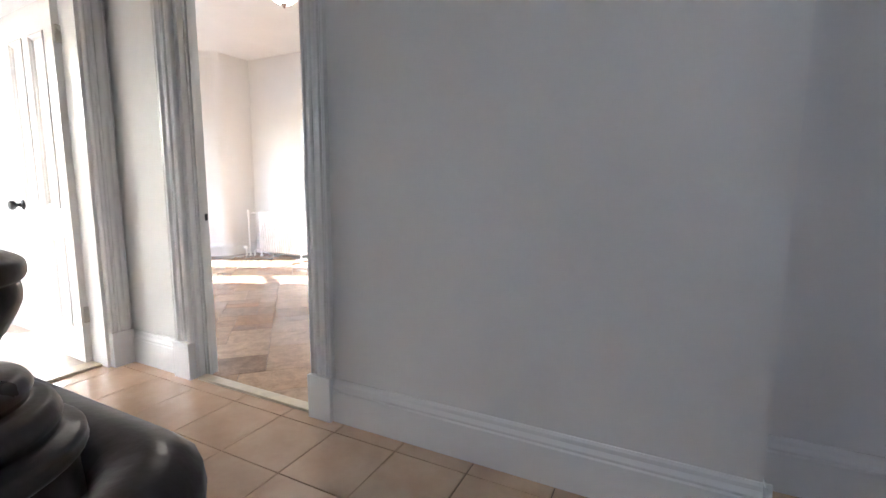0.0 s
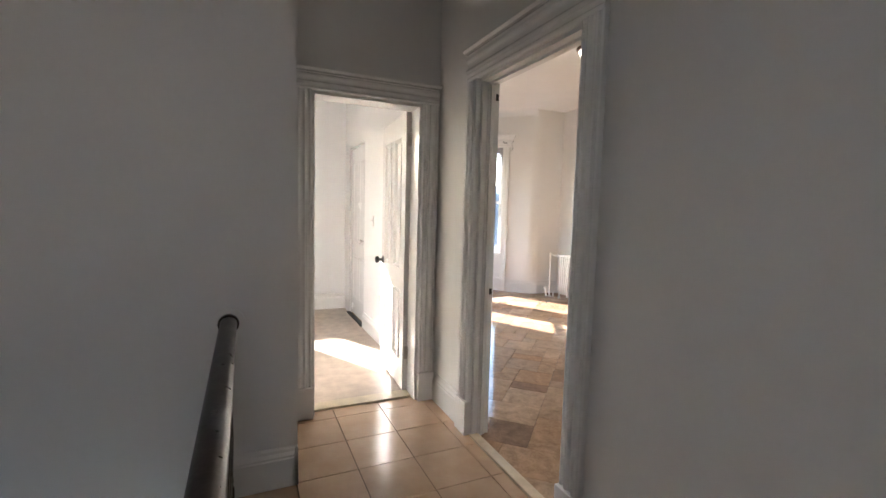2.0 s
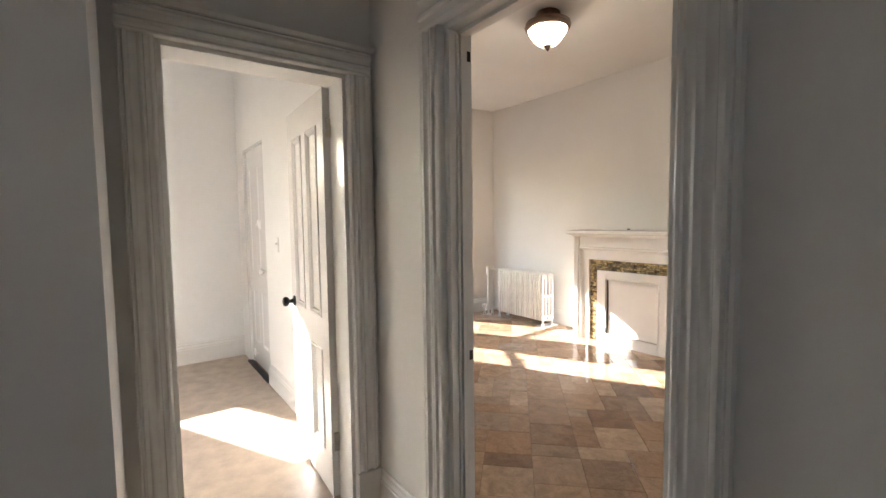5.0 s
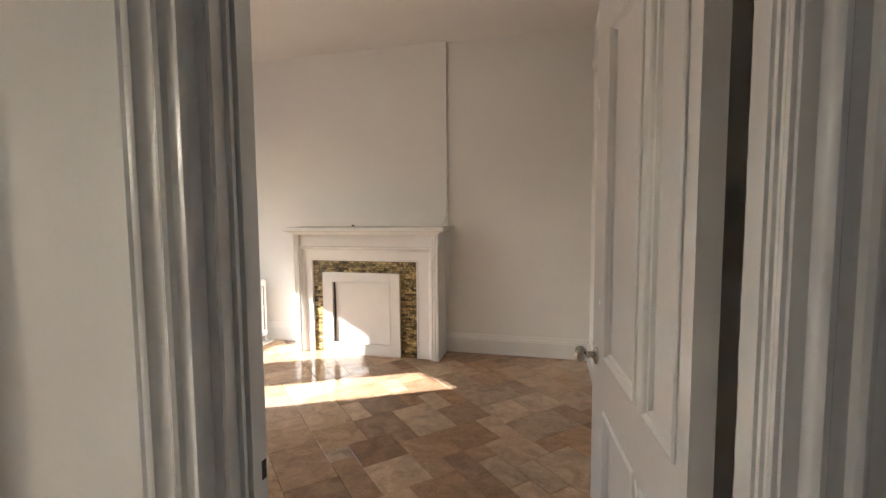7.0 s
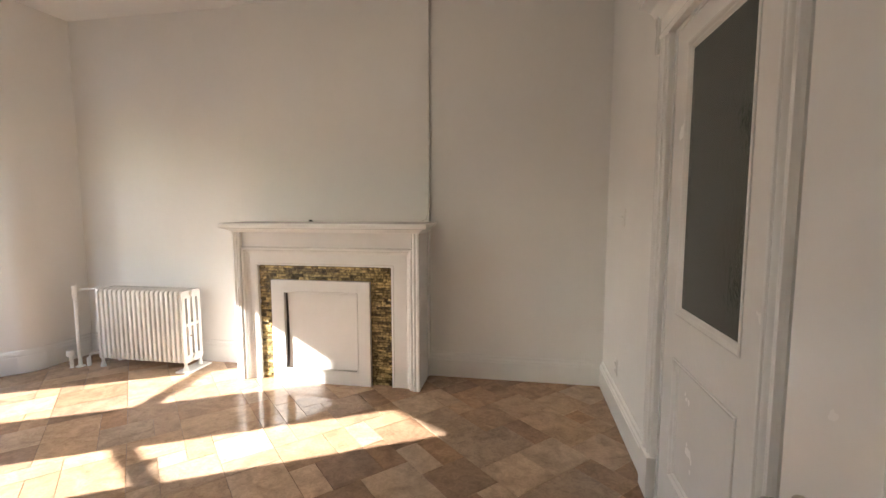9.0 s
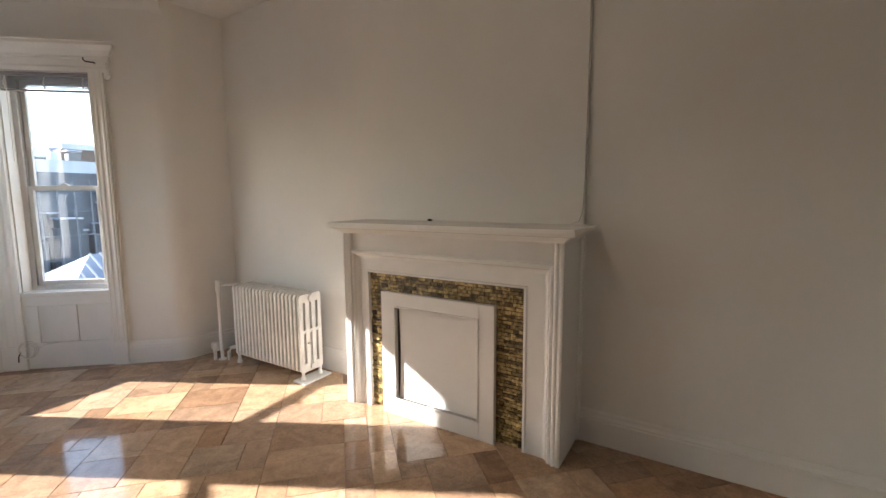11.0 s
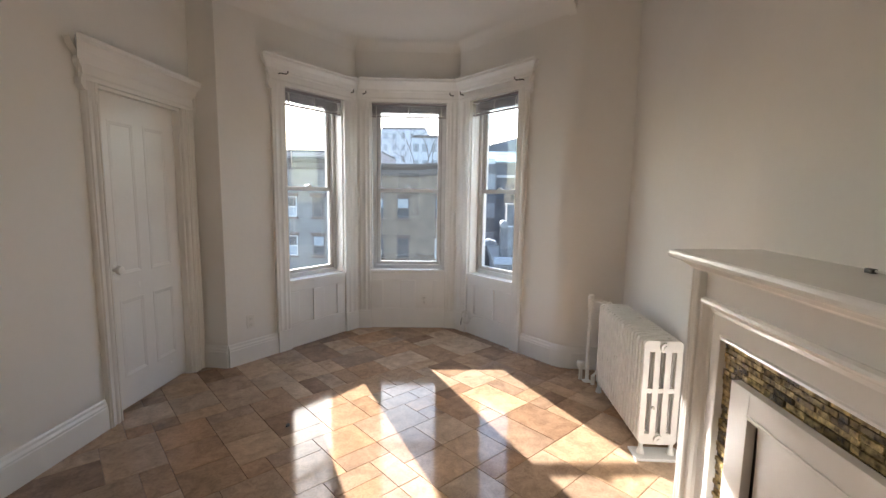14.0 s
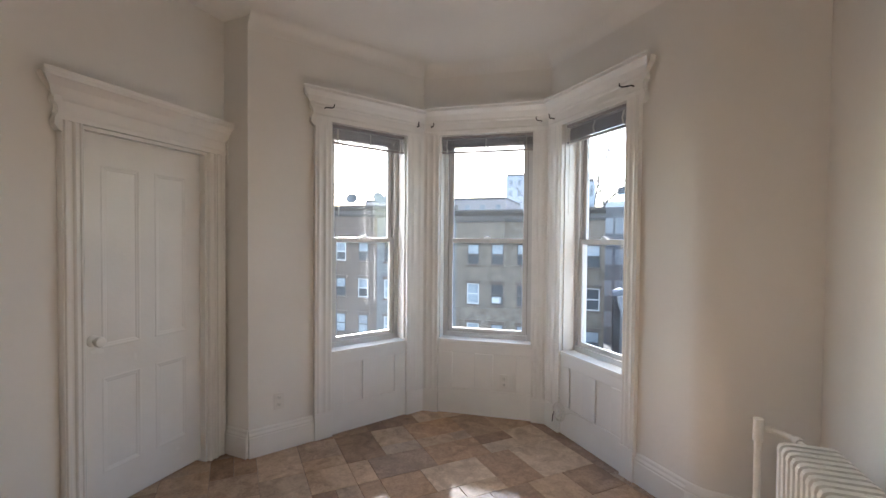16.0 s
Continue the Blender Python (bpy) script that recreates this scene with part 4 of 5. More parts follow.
# coil of cable at the bay's base
m3, _ = along(Q2, P2)
coil = thing("cable_coil", "coiled off-white cable hanging on the bay panel", "cable", m3 @ Matrix.Translation((W3L - .215, .03, .175)))
for k in range(3):
    bm = bmesh.new()
    r = .07 - .006 * k
    tube(bm, [(r * math.cos(a) + .004 * k, .006 + .005 * k + .004 * math.sin(2 * a), r * math.sin(a) - .005 * k) for a in [2 * math.pi * i / 20 for i in range(21)]], .0032, 6)
    part("loop", bm, WCABLE, coil, smooth=True)
bm = bmesh.new()
tube(bm, [(.06, .01, -.02), (.075, .012, -.06), (.075, .015, -.10)], .0045, 6)
part("cable_end", bm, CABLE, coil, "black cable end", True)
bm = bmesh.new()
tube(bm, [(-.06, .006, .0), (-.12, .0, .035), (-.25, -.004, .05), (-.36, -.004, .05)], .0032, 6)
part("lead", bm, WCABLE, coil, smooth=True)

# ---------------------------------------------------------------- stair rail and stairwell
RAILY = -0.098
rl = thing("stair_handrail", "dark varnished wooden stair handrail ending in the wall", "handrail", pose(0, 0, 0))
prof = [(-.026, -.032), (-.026, -.014), (-.034, .0), (-.032, .016), (-.02, .028), (0, .033), (.02, .028), (.032, .016), (.034, .0), (.026, -.014), (.026, -.032)]
bm = bmesh.new()
prism(bm, prof, lambda u, v, k: Vector((-.625 + (1.135 + .625) * k, RAILY + u, .805 + v)))
part("rail", bm, RAIL, rl, smooth=True)
bm = bmesh.new()
tube(bm, [(-.631, RAILY, .805), (-.622, RAILY, .805)], .068, 24)
part("wall_rosette", bm, CEIL, rl, "pale plaster ring where the rail meets the wall", True)
bm = bmesh.new()
tube(bm, [(-.623, RAILY, .805), (-.604, RAILY, .805)], .043, 24)
part("rail_socket", bm, RAIL, rl, smooth=True)
# easing at the end, curling back to the newel
bm = bmesh.new()
ends = []
for i in range(13):
    a = math.pi * i / 12
    cx, cy = 1.135 + .055 * math.sin(a), RAILY - .055 + .055 * math.cos(a)
    nx, ny = math.sin(a), math.cos(a)
    ends.append([bm.verts.new((cx + nx * u, cy + ny * u, .805 + v)) for u, v in prof])
for a, b in zip(ends, ends[1:]):
    for k in range(len(prof)):
        bm.faces.new((a[k], a[(k + 1) % len(prof)], b[(k + 1) % len(prof)], b[k]))
bm.faces.new(ends[0]), bm.faces.new(ends[-1][::-1])
part("rail_easing", bm, RAIL, rl, smooth=True)
bal = bmesh.new()
lathe(bal, [(.016, 0), (.016, .10), (.010, .115), (.014, .13), (.011, .15), (.016, .32), (.013, .48), (.010, .58), (.014, .60), (.010, .62), (.013, .66), (.013, .775)], 12)
bal_mesh = mesh(bal, "baluster", RAIL, True)
for i in range(14):
    b = new("baluster", bal_mesh)
    b.parent = rl
    b.location = (-.53 + i * .12, RAILY, 0.0)
nw = thing("newel_post", "dark turned wooden newel post with ringed collar and urn", "newel post", pose(0, 0, 0))
NX, NY = 1.122, -0.193
bm = bmesh.new()
lathe(bm, [(.055, -.006), (.055, .08), (.045, .10), (.04, .14), (.04, .66), (.048, .70), (.058, .76), (.067, .82), (.065, .85), (.056, .865), (.051, .868)], 28, NX, NY)
part("shaft", bm, RAIL, nw, smooth=True)


def shrunk(prof, steps=4):
    """Profile at the post's size, with rounded turns between its points."""
    p = [(r * .70, 1.005 - (1.005 - z) * .70) for r, z in prof]
    out = []
    for i in range(len(p) - 1):
        a, b, c, d = [Vector(p[min(max(k, 0), len(p) - 1)]) for k in (i - 1, i, i + 1, i + 2)]
        for j in range(steps):
            t = j / steps
            q = .5 * (2 * b + (c - a) * t + (2 * a - 5 * b + 4 * c - d) * t * t + (3 * b - a - 3 * c + d) * t ** 3)
            out.append((q.x, q.y))
    return out + [p[-1]]


bm = bmesh.new()
lathe(bm, shrunk([(.090, .788), (.100, .796), (.1, .803), (.098, .809), (.084, .816), (.086, .826), (.080, .838), (.067, .842), (.070, .852), (.063, .862), (.046, .866)]), 48, NX, NY)
part("ringed_collar", bm, RAIL, nw, smooth=True)
bm = bmesh.new()
lathe(bm, shrunk([(.044, .864), (.046, .875), (.058, .895), (.068, .915), (.070, .927), (.069, .934), (.072, .937), (.074, .943), (.072, .951), (.06, .958), (.03, .968)]), 48, NX, NY)
part("urn", bm, RAIL, nw, smooth=True)
# stairs going down in the well
st = thing("staircase", "dark wooden stair flight going down beside the hall", "stairs", pose(0, 0, 0))
for i in range(6):
    part("tread", boxes((1.28 - .26 * (i + 1) - .02, 1.28 - .26 * i, -1.10, -.15, -.18 * (i + 1) - .03, -.18 * (i + 1)), bevel=.004), RAIL, st)
    part("riser", boxes((1.28 - .26 * i - .02, 1.28 - .26 * i - .002, -1.10, -.15, -.18 * (i + 1), -.18 * i - .03)), TRIM, st)
part("stringer", boxes((-.63, 1.28, -.15, -.132, -.45, -.006)), TRIM, st)
structure("stair_floor", boxes((-.63, 1.28, -1.10, -.13, -1.6, -1.5)), GROUT_H, "dark landing under the stairs", "floor")

# side room windows, out of view beside the doorway; the second added for brightness
for n, (y0, y1, z0) in enumerate(((-.47, .10, .80), (-2.4, -1.4, .65))):
    sb = thing("window_%d" % (4 + n), "white framed unseen window put in to light the side room", "window", pose(0, 0, 0), kind="structure")
    part("window_frame", boxes((LF - .16, LF - .1, y0, y0 + .05, z0, 2.35), (LF - .16, LF - .1, y1 - .05, y1, z0, 2.35), (LF - .16, LF - .1, y0 + .05, y1 - .05, z0, z0 + .05), (LF - .16, LF - .1, y0 + .05, y1 - .05, 2.3, 2.35), (LF - .16, LF - .1, y0 + .05, y1 - .05, 1.5, 1.54)), VINYLW, sb)
    part("sill", boxes((LF - .25, LF + .03, y0 - .05, y1 + .05, z0 - .03, z0), bevel=.005), TRIM, sb)

# ---------------------------------------------------------------- outdoors
ASPH = mat("asphalt", (0.05, 0.05, 0.05), 0.9, var=0.1, scale=.6)
BRICKT = mat("tan facade brick", (0.20, 0.155, 0.115), 0.9, var=0.16, scale=1.6, bump=.2, fine=9)
BRICKB = mat("brown stone facade", (0.15, 0.105, 0.08), 0.9, var=0.16, scale=1.4, bump=.2, fine=9)
BRICKG = mat("grey rendered facade", (0.19, 0.185, 0.18), 0.9, var=0.12, scale=1.1, bump=.2, fine=8)
CORN = mat("dark cornice paint", (0.075, 0.065, 0.06), 0.7, var=0.15, scale=3)
STONE = mat("brown stone lintel", (0.12, 0.085, 0.065), 0.85, var=0.12, scale=4)
WPANE = mat("pale shaded window pane", (0.34, 0.38, 0.42), 0.08, var=0.15, scale=.8)
WDARK = mat("dark window pane", (0.05, 0.06, 0.07), 0.06, var=0.2, scale=.8)
ROOFB = mat("blue-grey corrugated metal", (0.17, 0.20, 0.25), 0.75, .0, var=0.12, scale=2)
ROOFT = mat("turquoise metal roof", (0.24, 0.33, 0.35), 0.5, .2, var=0.1, scale=.5)
# FARW and FARB carry distance haze in their colour: paler, bluer, less contrast
FARW = mat("distant window with haze in its colour", (0.20, 0.225, 0.26), 0.3, var=0.1, scale=.5)
FARB = mat("blue-grey with distance haze in its colour", (0.40, 0.43, 0.48), 0.9, var=0.1, scale=.15)
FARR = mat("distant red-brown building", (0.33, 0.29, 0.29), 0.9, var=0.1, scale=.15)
SLATE = mat("dark slate-grey brick", (0.115, 0.12, 0.135), 0.85, var=0.2, scale=.8, bump=.15, fine=6)
SNOW = mat("white roof covering", (0.50, 0.52, 0.55), 0.6, var=0.06, scale=1)
BARK = mat("bare tree bark", (0.10, 0.085, 0.075), 0.9, var=0.2, scale=6)
GZ = -9.0
structure("ground", boxes((-600, 300, -500, 500, GZ - 1, GZ)), ASPH, "grey asphalt street and yards far below", "ground")
rngh = random.Random(11)


def house(x, y0, y1, top, cols, material, label, first=0.35, pitch=3.1, wh=1.6, ww=0.95, floors=3):
    h = thing("row_house", label, "house", pose(x, 0, GZ), "row houses across the street")
    part("wall", boxes((-10, 0, y0, y1, 0, top - GZ - .9)), material, h)
    part("roof", boxes((-10.2, -.3, y0 + .05, y1 - .05, top - GZ - .9, top - GZ - .5)), CORN, h)
    bm = bmesh.new()
    prism(bm, [(-.4, top - GZ - .95), (.12, top - GZ - .95), (.18, top - GZ - .75), (.16, top - GZ - .45), (.42, top - GZ - .25), (.5, top - GZ - .1), (.5, top - GZ), (-.4, top - GZ)], lambda u, v, k: Vector((u, y0 if k == 0 else y1, v)))
    part("cornice", bm, CORN, h, "dark projecting roof cornice")
    for i in range(floors):
        zc = first - pitch * i - GZ
        for yc in cols:
            w = part("window", boxes((-.06, .03, yc - ww / 2, yc - ww / 2 + .07, zc - wh / 2, zc + wh / 2), (-.06, .03, yc + ww / 2 - .07, yc + ww / 2, zc - wh / 2, zc + wh / 2), (-.06, .03, yc - ww / 2 + .07, yc + ww / 2 - .07, zc + wh / 2 - .07, zc + wh / 2), (-.06, .03, yc - ww / 2 + .07, yc + ww / 2 - .07, zc - wh / 2, zc - wh / 2 + .08), (-.06, .045, yc - ww / 2 + .07, yc + ww / 2 - .07, zc - .05, zc + .03)), CORN if rngh.random() < .6 else VINYLW, h)
            part("pane", boxes((-.04, .012, yc - ww / 2 + .06, yc + ww / 2 - .06, zc - .02, zc + wh / 2 - .06)), WPANE if rngh.random() < .65 else WDARK, w)
            part("pane", boxes((-.04, .01, yc - ww / 2 + .06, yc + ww / 2 - .06, zc - wh / 2 + .07, zc - .02)), WPANE if rngh.random() < .35 else WDARK, w)
            part("lintel", boxes((-.1, .12, yc - ww / 2 - .14, yc + ww / 2 + .14, zc + wh / 2, zc + wh / 2 + .26), bevel=.02), STONE, h)
            part("sill", boxes((-.1, .15, yc - ww / 2 - .1, yc + ww / 2 + .1, zc - wh / 2 - .15, zc - wh / 2), bevel=.02), STONE, h)
    return h


hc = house(-35, -6.85, 0.20, 3.75, (-5.45, -3.53, -1.55), BRICKT, "tan brick row house with dark cornice across the street")
hd = house(-35, 0.20, 4.2, 3.85, (1.44, 3.42), BRICKT, "narrow tan brick row house at the row's end")
house(-35, -13.9, -6.85, 4.2, (-12.7, -10.5, -8.3), BRICKG, "grey rendered row house with pale windows")
house(-35, -21.0, -13.9, 4.3, (-19.6, -17.4, -15.2), BRICKB, "brown stone row house with roof dishes")
house(-35, -28.2, -21.0, 4.1, (-26.8, -24.6, -22.4), BRICKT, "tan brick row house down the street")
acu = mesh(boxes((.0, .42, -.32, .32, 0, .42), (.42, .44, -.27, .27, .04, .38), bevel=.015), "window_air_conditioner", VINYLW)
for y, z in ((1.44, -.42), (-3.53, -3.35)):
    a = tagged(new("window_air_conditioner", acu), "white air conditioner box in a facade window", "air conditioner", "air conditioners")
    a.location = (-34.97, y, z)


def dish(x, y, z, s, yaw):
    d = thing("satellite_dish", "grey satellite dish on a roof mast", "satellite dish", Matrix.LocRotScale((x, y, z), Euler((0, 0, yaw)), None), "satellite dishes")
    bm = bmesh.new()
    tube(bm, [(0, 0, -.6), (0, 0, .35)], .035, 8)
    part("mast", bm, FRAMEG, d)
    bm = bmesh.new()
    lathe(bm, [(.02, 0), (s * .5, .06), (s, .22), (s, .25), (s * .5, .09), (.01, .03)], 20)
    bm.transform(Matrix.Translation((.1, 0, .5)) @ Matrix.Rotation(radians(65), 4, 'Y'))
    part("reflector", bm, BRICKG, d, smooth=True)


for y, s, yaw in ((-16.9, .5, .3), (-14.4, .55, .9), (-13.2, .55, -.5)):
    dish(-36, y, 4.4, s, yaw)


def block(name, x0, x1, y0, y1, z1, material, label, cols=0, rows=0, roof=None):
    b = thing(name, label, "building", pose(0, 0, 0), "distant buildings")
    part("wall", boxes((x0, x1, y0, y1, GZ, z1)), material, b)
    part("roof", boxes((x0 + .2, x1 - .2, y0 + .2, y1 - .2, z1, z1 + .6)), roof or CORN, b)
    for i in range(cols):
        for j in range(rows):
            yc, zc = y0 + (i + .5) * (y1 - y0) / cols, z1 - 1.9 - j * 3.2
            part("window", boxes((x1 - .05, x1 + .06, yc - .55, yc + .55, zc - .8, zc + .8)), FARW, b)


block("apartment_block", -105, -90, -8, 3.0, 12.6, FARB, "large distant apartment block in haze-paled blue-grey", 6, 4)
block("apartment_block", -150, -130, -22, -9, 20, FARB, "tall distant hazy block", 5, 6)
block("apartment_block", -80, -65, 5.2, 10.5, 5.0, BRICKT, "distant tan building beyond the row", 3, 3, SNOW)
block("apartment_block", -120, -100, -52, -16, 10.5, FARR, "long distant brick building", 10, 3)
block("apartment_block", -70, -56, 20, 34, 6.5, BRICKB, "distant brick block with white roof", 5, 3, SNOW)
block("apartment_block", -48, -38, 14, 21, 2.6, BRICKT, "beige apartment building with small windows", 4, 3, SNOW)
block("warehouse", -44, -30, 22, 36, 3.2, FARB, "dark grey flat-roofed warehouse", 4, 1, SNOW)
sh = thing("market_hall", "distant hall with turquoise metal roof", "building", pose(0, 0, 0), "distant buildings")
part("wall", boxes((-75, -58, 6.6, 24, GZ, 5.6)), SLATE, sh)
part("parapet", boxes((-58, -57.7, 6.6, 24, 3.75, 4.05)), SNOW, sh, "white ledge along the wall")
for i in range(4):
    part("window", boxes((-58.02, -57.9, 9.0 + i * 3.4, 10.1 + i * 3.4, .9, 3.0)), WDARK, sh)
bm = bmesh.new()
prism(bm, [(-57.5, 5.6), (-57.5, 5.75), (-64, 7.6), (-75.5, 7.6), (-75.5, 5.6)], lambda u, v, k: Vector((u, 6.2 + 18.4 * k, v)))
part("roof", bm, ROOFT, sh)
bm = bmesh.new()
prism(bm, [(6.2, 7.6), (20, 7.6), (20, 8.2), (12, 10.2), (6.2, 8.6)], lambda u, v, k: Vector((-75 + 9 * k, u, v)))
part("upper_roof", bm, SLATE, sh, "dark slate upper gable roof")
block("brick_building", -64, -50, 3.9, 6.6, 4.9, SLATE, "dark blue-grey brick building with small windows", 2, 4, SNOW)
block("factory", -36, -28, 8.2, 22, 2.75, SLATE, "dark grey factory wall behind the low shed", 0, 0, SNOW)
rngc = random.Random(21)
for i in range(7):
    y, w = 9.0 + i * 1.1 + rngc.uniform(-.2, .2), rngc.uniform(.3, .6)
    vent = thing("roof_vent", "pale metal roof vent box", "roof vent", pose(-28.8 - rngc.uniform(0, 1.2), y, 3.35), "roof vents")
    part("housing", boxes((-.3, .3, -w / 2, w / 2, 0, rngc.uniform(.25, .6)), bevel=.03), rngc.choice((SNOW, BRICKG, FARB)), vent)
    part("cowl", boxes((-.36, .36, -w / 2 - .06, w / 2 + .06, .6, .68), (-.05, .05, -.05, .05, 0, .6)), FARB, vent)
for i in range(9):
    y = 5.6 + i * .75
    s = thing("market_stall", "white sheeted stall roof in the yard", "stall", Matrix.LocRotScale((-42 + rngc.uniform(-3, 3), y, GZ), Euler((0, 0, rngc.uniform(-.3, .3))), None), "sheeted stalls in the yard")
    high = rngc.uniform(5.0, 7.4)
    bm = bmesh.new()
    prism(bm, [(-.7, high), (.7, high + .1), (.6, high + .35), (0, high + .55), (-.6, high + .3)], lambda u, v, k: Vector((-1 + 2 * k, u, v)))
    part("sheet", bm, BRICKG if i % 4 else SNOW, s)
    part("body", boxes((-.9, .9, -.6, .6, 0, high)), SLATE, s)
lowb = thing("low_building", "low shed with blue corrugated hipped roof below the window", "building", pose(0, 0, 0), "distant buildings")
part("wall", boxes((-22, -15.5, 6.6, 14, GZ, -2.2)), BRICKG, lowb)
bm = bmesh.new()
A, B, C_, D_ = (-15.2, 6.3, -2.2), (-15.2, 14.3, -2.2), (-22.3, 14.3, -2.2), (-22.3, 6.3, -2.2)
E_, F_ = (-18.7, 8.6, -.45), (-18.7, 12.2, -.45)
v = [bm.verts.new(p) for p in (A, B, C_, D_, E_, F_)]
for f in ((0, 1, 5, 4), (1, 2, 5), (2, 3, 4, 5), (3, 0, 4), (3, 2, 1, 0)):
    bm.faces.new([v[i] for i in f])
part("roof", bm, ROOFB, lowb, "blue-grey metal roof")
for i in range(26):
    y = 6.5 + i * .3
    zt = -.45 if 8.6 <= y <= 12.2 else -2.2 + 1.75 * min((y - 6.3) / 2.3, (14.3 - y) / 2.1)
    xt = -15.2 - 3.5 * (zt + 2.2) / 1.75
    bm = bmesh.new()
    tube(bm, [(-15.2, y, -2.18), (xt, y, zt + .02)], .045, 5)
    part("roof_rib", bm, ROOFB, lowb)
dk = thing("low_building", "dark flat-roofed shed with white roof edges", "building", pose(0, 0, 0), "distant buildings")
part("wall", boxes((-34, -25, 5.2, 20, GZ, -2.6)), SLATE, dk)
part("roof", boxes((-34.2, -24.8, 5.0, 20.2, -2.6, -2.3)), BRICKG, dk)
part("parapet", boxes((-25.2, -24.85, 5.0, 20.2, -2.3, -1.95)), FARB, dk)

rngr = random.Random(8)
METAL = mat("pale galvanised metal", (0.18, 0.185, 0.20), 0.6, .1, var=0.12, scale=3)
TARP = mat("grey weathered roofing", (0.10, 0.105, 0.115), 0.8, var=0.2, scale=1.5)
duct = thing("roof_duct", "tall pale goose-neck duct on the shed roof", "duct", pose(-26.2, 7.5, -2.3), "roof machinery")
bm = bmesh.new()
tube(bm, [(0, .1, 0), (0, .18, 1.6), (0, .3, 3.2), (0, .22, 4.5), (0, .0, 5.3), (0, -.3, 5.85), (0, -.62, 6.0), (0, -.85, 5.8)], .13, 10)
part("pipe", bm, METAL, duct, smooth=True)
part("base_collar", boxes((-.3, .3, -.2, .4, 0, .25), bevel=.03), TARP, duct)
for i in range(5):
    y, z = 5.55 + .55 * i, 1.1 + rngr.uniform(0, .7)
    tank = thing("roof_tank", "pale round metal tank on a dark stand", "tank", pose(-25.9 - .5 * (i % 2), y, -2.3), "roof machinery")
    bm = bmesh.new()
    tube(bm, [(-.55, 0, z + .9), (-.5, 0, z + .9), (.5, 0, z + .9), (.55, 0, z + .9)], .21 + .05 * (i % 3), 14)
    part("drum", bm, METAL, tank, smooth=True)
    part("stand", boxes((-.4, -.3, -.2, .2, 0, z + .75), (.3, .4, -.2, .2, 0, z + .75), (-.3, .3, -.04, .04, z * .5, z * .5 + .1)), TARP, tank)
for i in range(26):
    y, w, h, d = rngr.uniform(5.4, 15), rngr.uniform(.25, .8), rngr.uniform(.5, 3.6), rngr.uniform(.3, .6)
    unit = thing("roof_unit", "grey ventilation unit on the shed roof", "vent", pose(-27.2 + rngr.uniform(-.5, 1.4), y, -2.3), "roof machinery")
    part("housing", boxes((-d, d, -w / 2, w / 2, 0, h), bevel=.03), rngr.choice((TARP, TARP, SLATE, METAL)), unit)
    part("lid", boxes((-d - .05, d + .05, -w / 2 - .05, w / 2 + .05, h, h + .07), bevel=.015), rngr.choice((METAL, TARP, SNOW)), unit)
    if i % 3 == 0:
        bm = bmesh.new()
        tube(bm, [(0, 0, h), (0, 0, h + .9), (.0, .12, h + 1.15)], .05, 8)
        part("flue", bm, METAL, unit)
scaf = thing("roof_scaffold", "grey pipe scaffold against the factory wall", "scaffold", pose(-25.4, 0, -2.3), "roof machinery")
for i in range(6):
    bm = bmesh.new()
    tube(bm, [(0, 8.1 + i * .62, 0), (0, 8.1 + i * .62, 4.6)], .035, 6)
    part("upright", bm, METAL, scaf)
for j in range(4):
    bm = bmesh.new()
    tube(bm, [(0, 8.0, 1.0 + j * 1.1), (0, 11.3, 1.0 + j * 1.1)], .03, 6)
    part("ledger", bm, METAL, scaf)


def bare_tree(x, y, z, height, seed, label):
    t = thing("bare_tree", label, "tree", pose(x, y, z), "bare trees")
    r = random.Random(seed)
    trunk = bmesh.new()
    twigs = bmesh.new()

    def grow(bm, p, d, length, rad_, depth):
        q = p + d * length
        a = p.lerp(q, .5) + Vector((r.uniform(-1, 1), r.uniform(-1, 1), r.uniform(-.5, .5))) * length * .07
        n = [p, a, q]
        ring = []
        for i, c in enumerate(n):
            rr = rad_ * (1 - .2 * i)
            u = d.orthogonal().normalized()
            w = d.cross(u)
            ring.append([bm.verts.new(c + rr * (math.cos(2.1 * k) * u + math.sin(2.1 * k) * w)) for k in range(3)])
        for s_, e_ in zip(ring, ring[1:]):
            for k in range(3):
                bm.faces.new((s_[k], s_[(k + 1) % 3], e_[(k + 1) % 3], e_[k]))
        if depth:
            for _ in range(r.choice((2, 3))):
                nd = (d + Vector((r.uniform(-.8, .8), r.uniform(-.8, .8), r.uniform(-.1, .6)))).normalized()
                grow(twigs, q, nd, length * r.uniform(.62, .82), rad_ * .58, depth - 1)
    grow(trunk, Vector((0, 0, 0)), Vector((0, 0, 1)), height * .35, height * .018, 6)
    part("trunk", trunk, BARK, t)
    part("branches", twigs, BARK, t)


bare_tree(-48, 1.2, GZ, 21, 5, "leafless tree rising behind the roofs")
bare_tree(-24, -13.5, GZ, 17, 9, "leafless street tree in front of the houses")


# ---------------------------------------------------------------- floor tiles, last
def clip(poly, nx, ny, c):
    """Part of a convex polygon where nx*x + ny*y <= c."""
    out = []
    for i, p in enumerate(poly):
        q = poly[(i + 1) % len(poly)]
        dp, dq = nx * p[0] + ny * p[1] - c, nx * q[0] + ny * q[1] - c
        if dp <= 0:
            out.append(p)
        if (dp < 0 < dq) or (dq < 0 < dp):
            t = dp / (dp - dq)
            out.append((p[0] + t * (q[0] - p[0]), p[1] + t * (q[1] - p[1])))
    return out


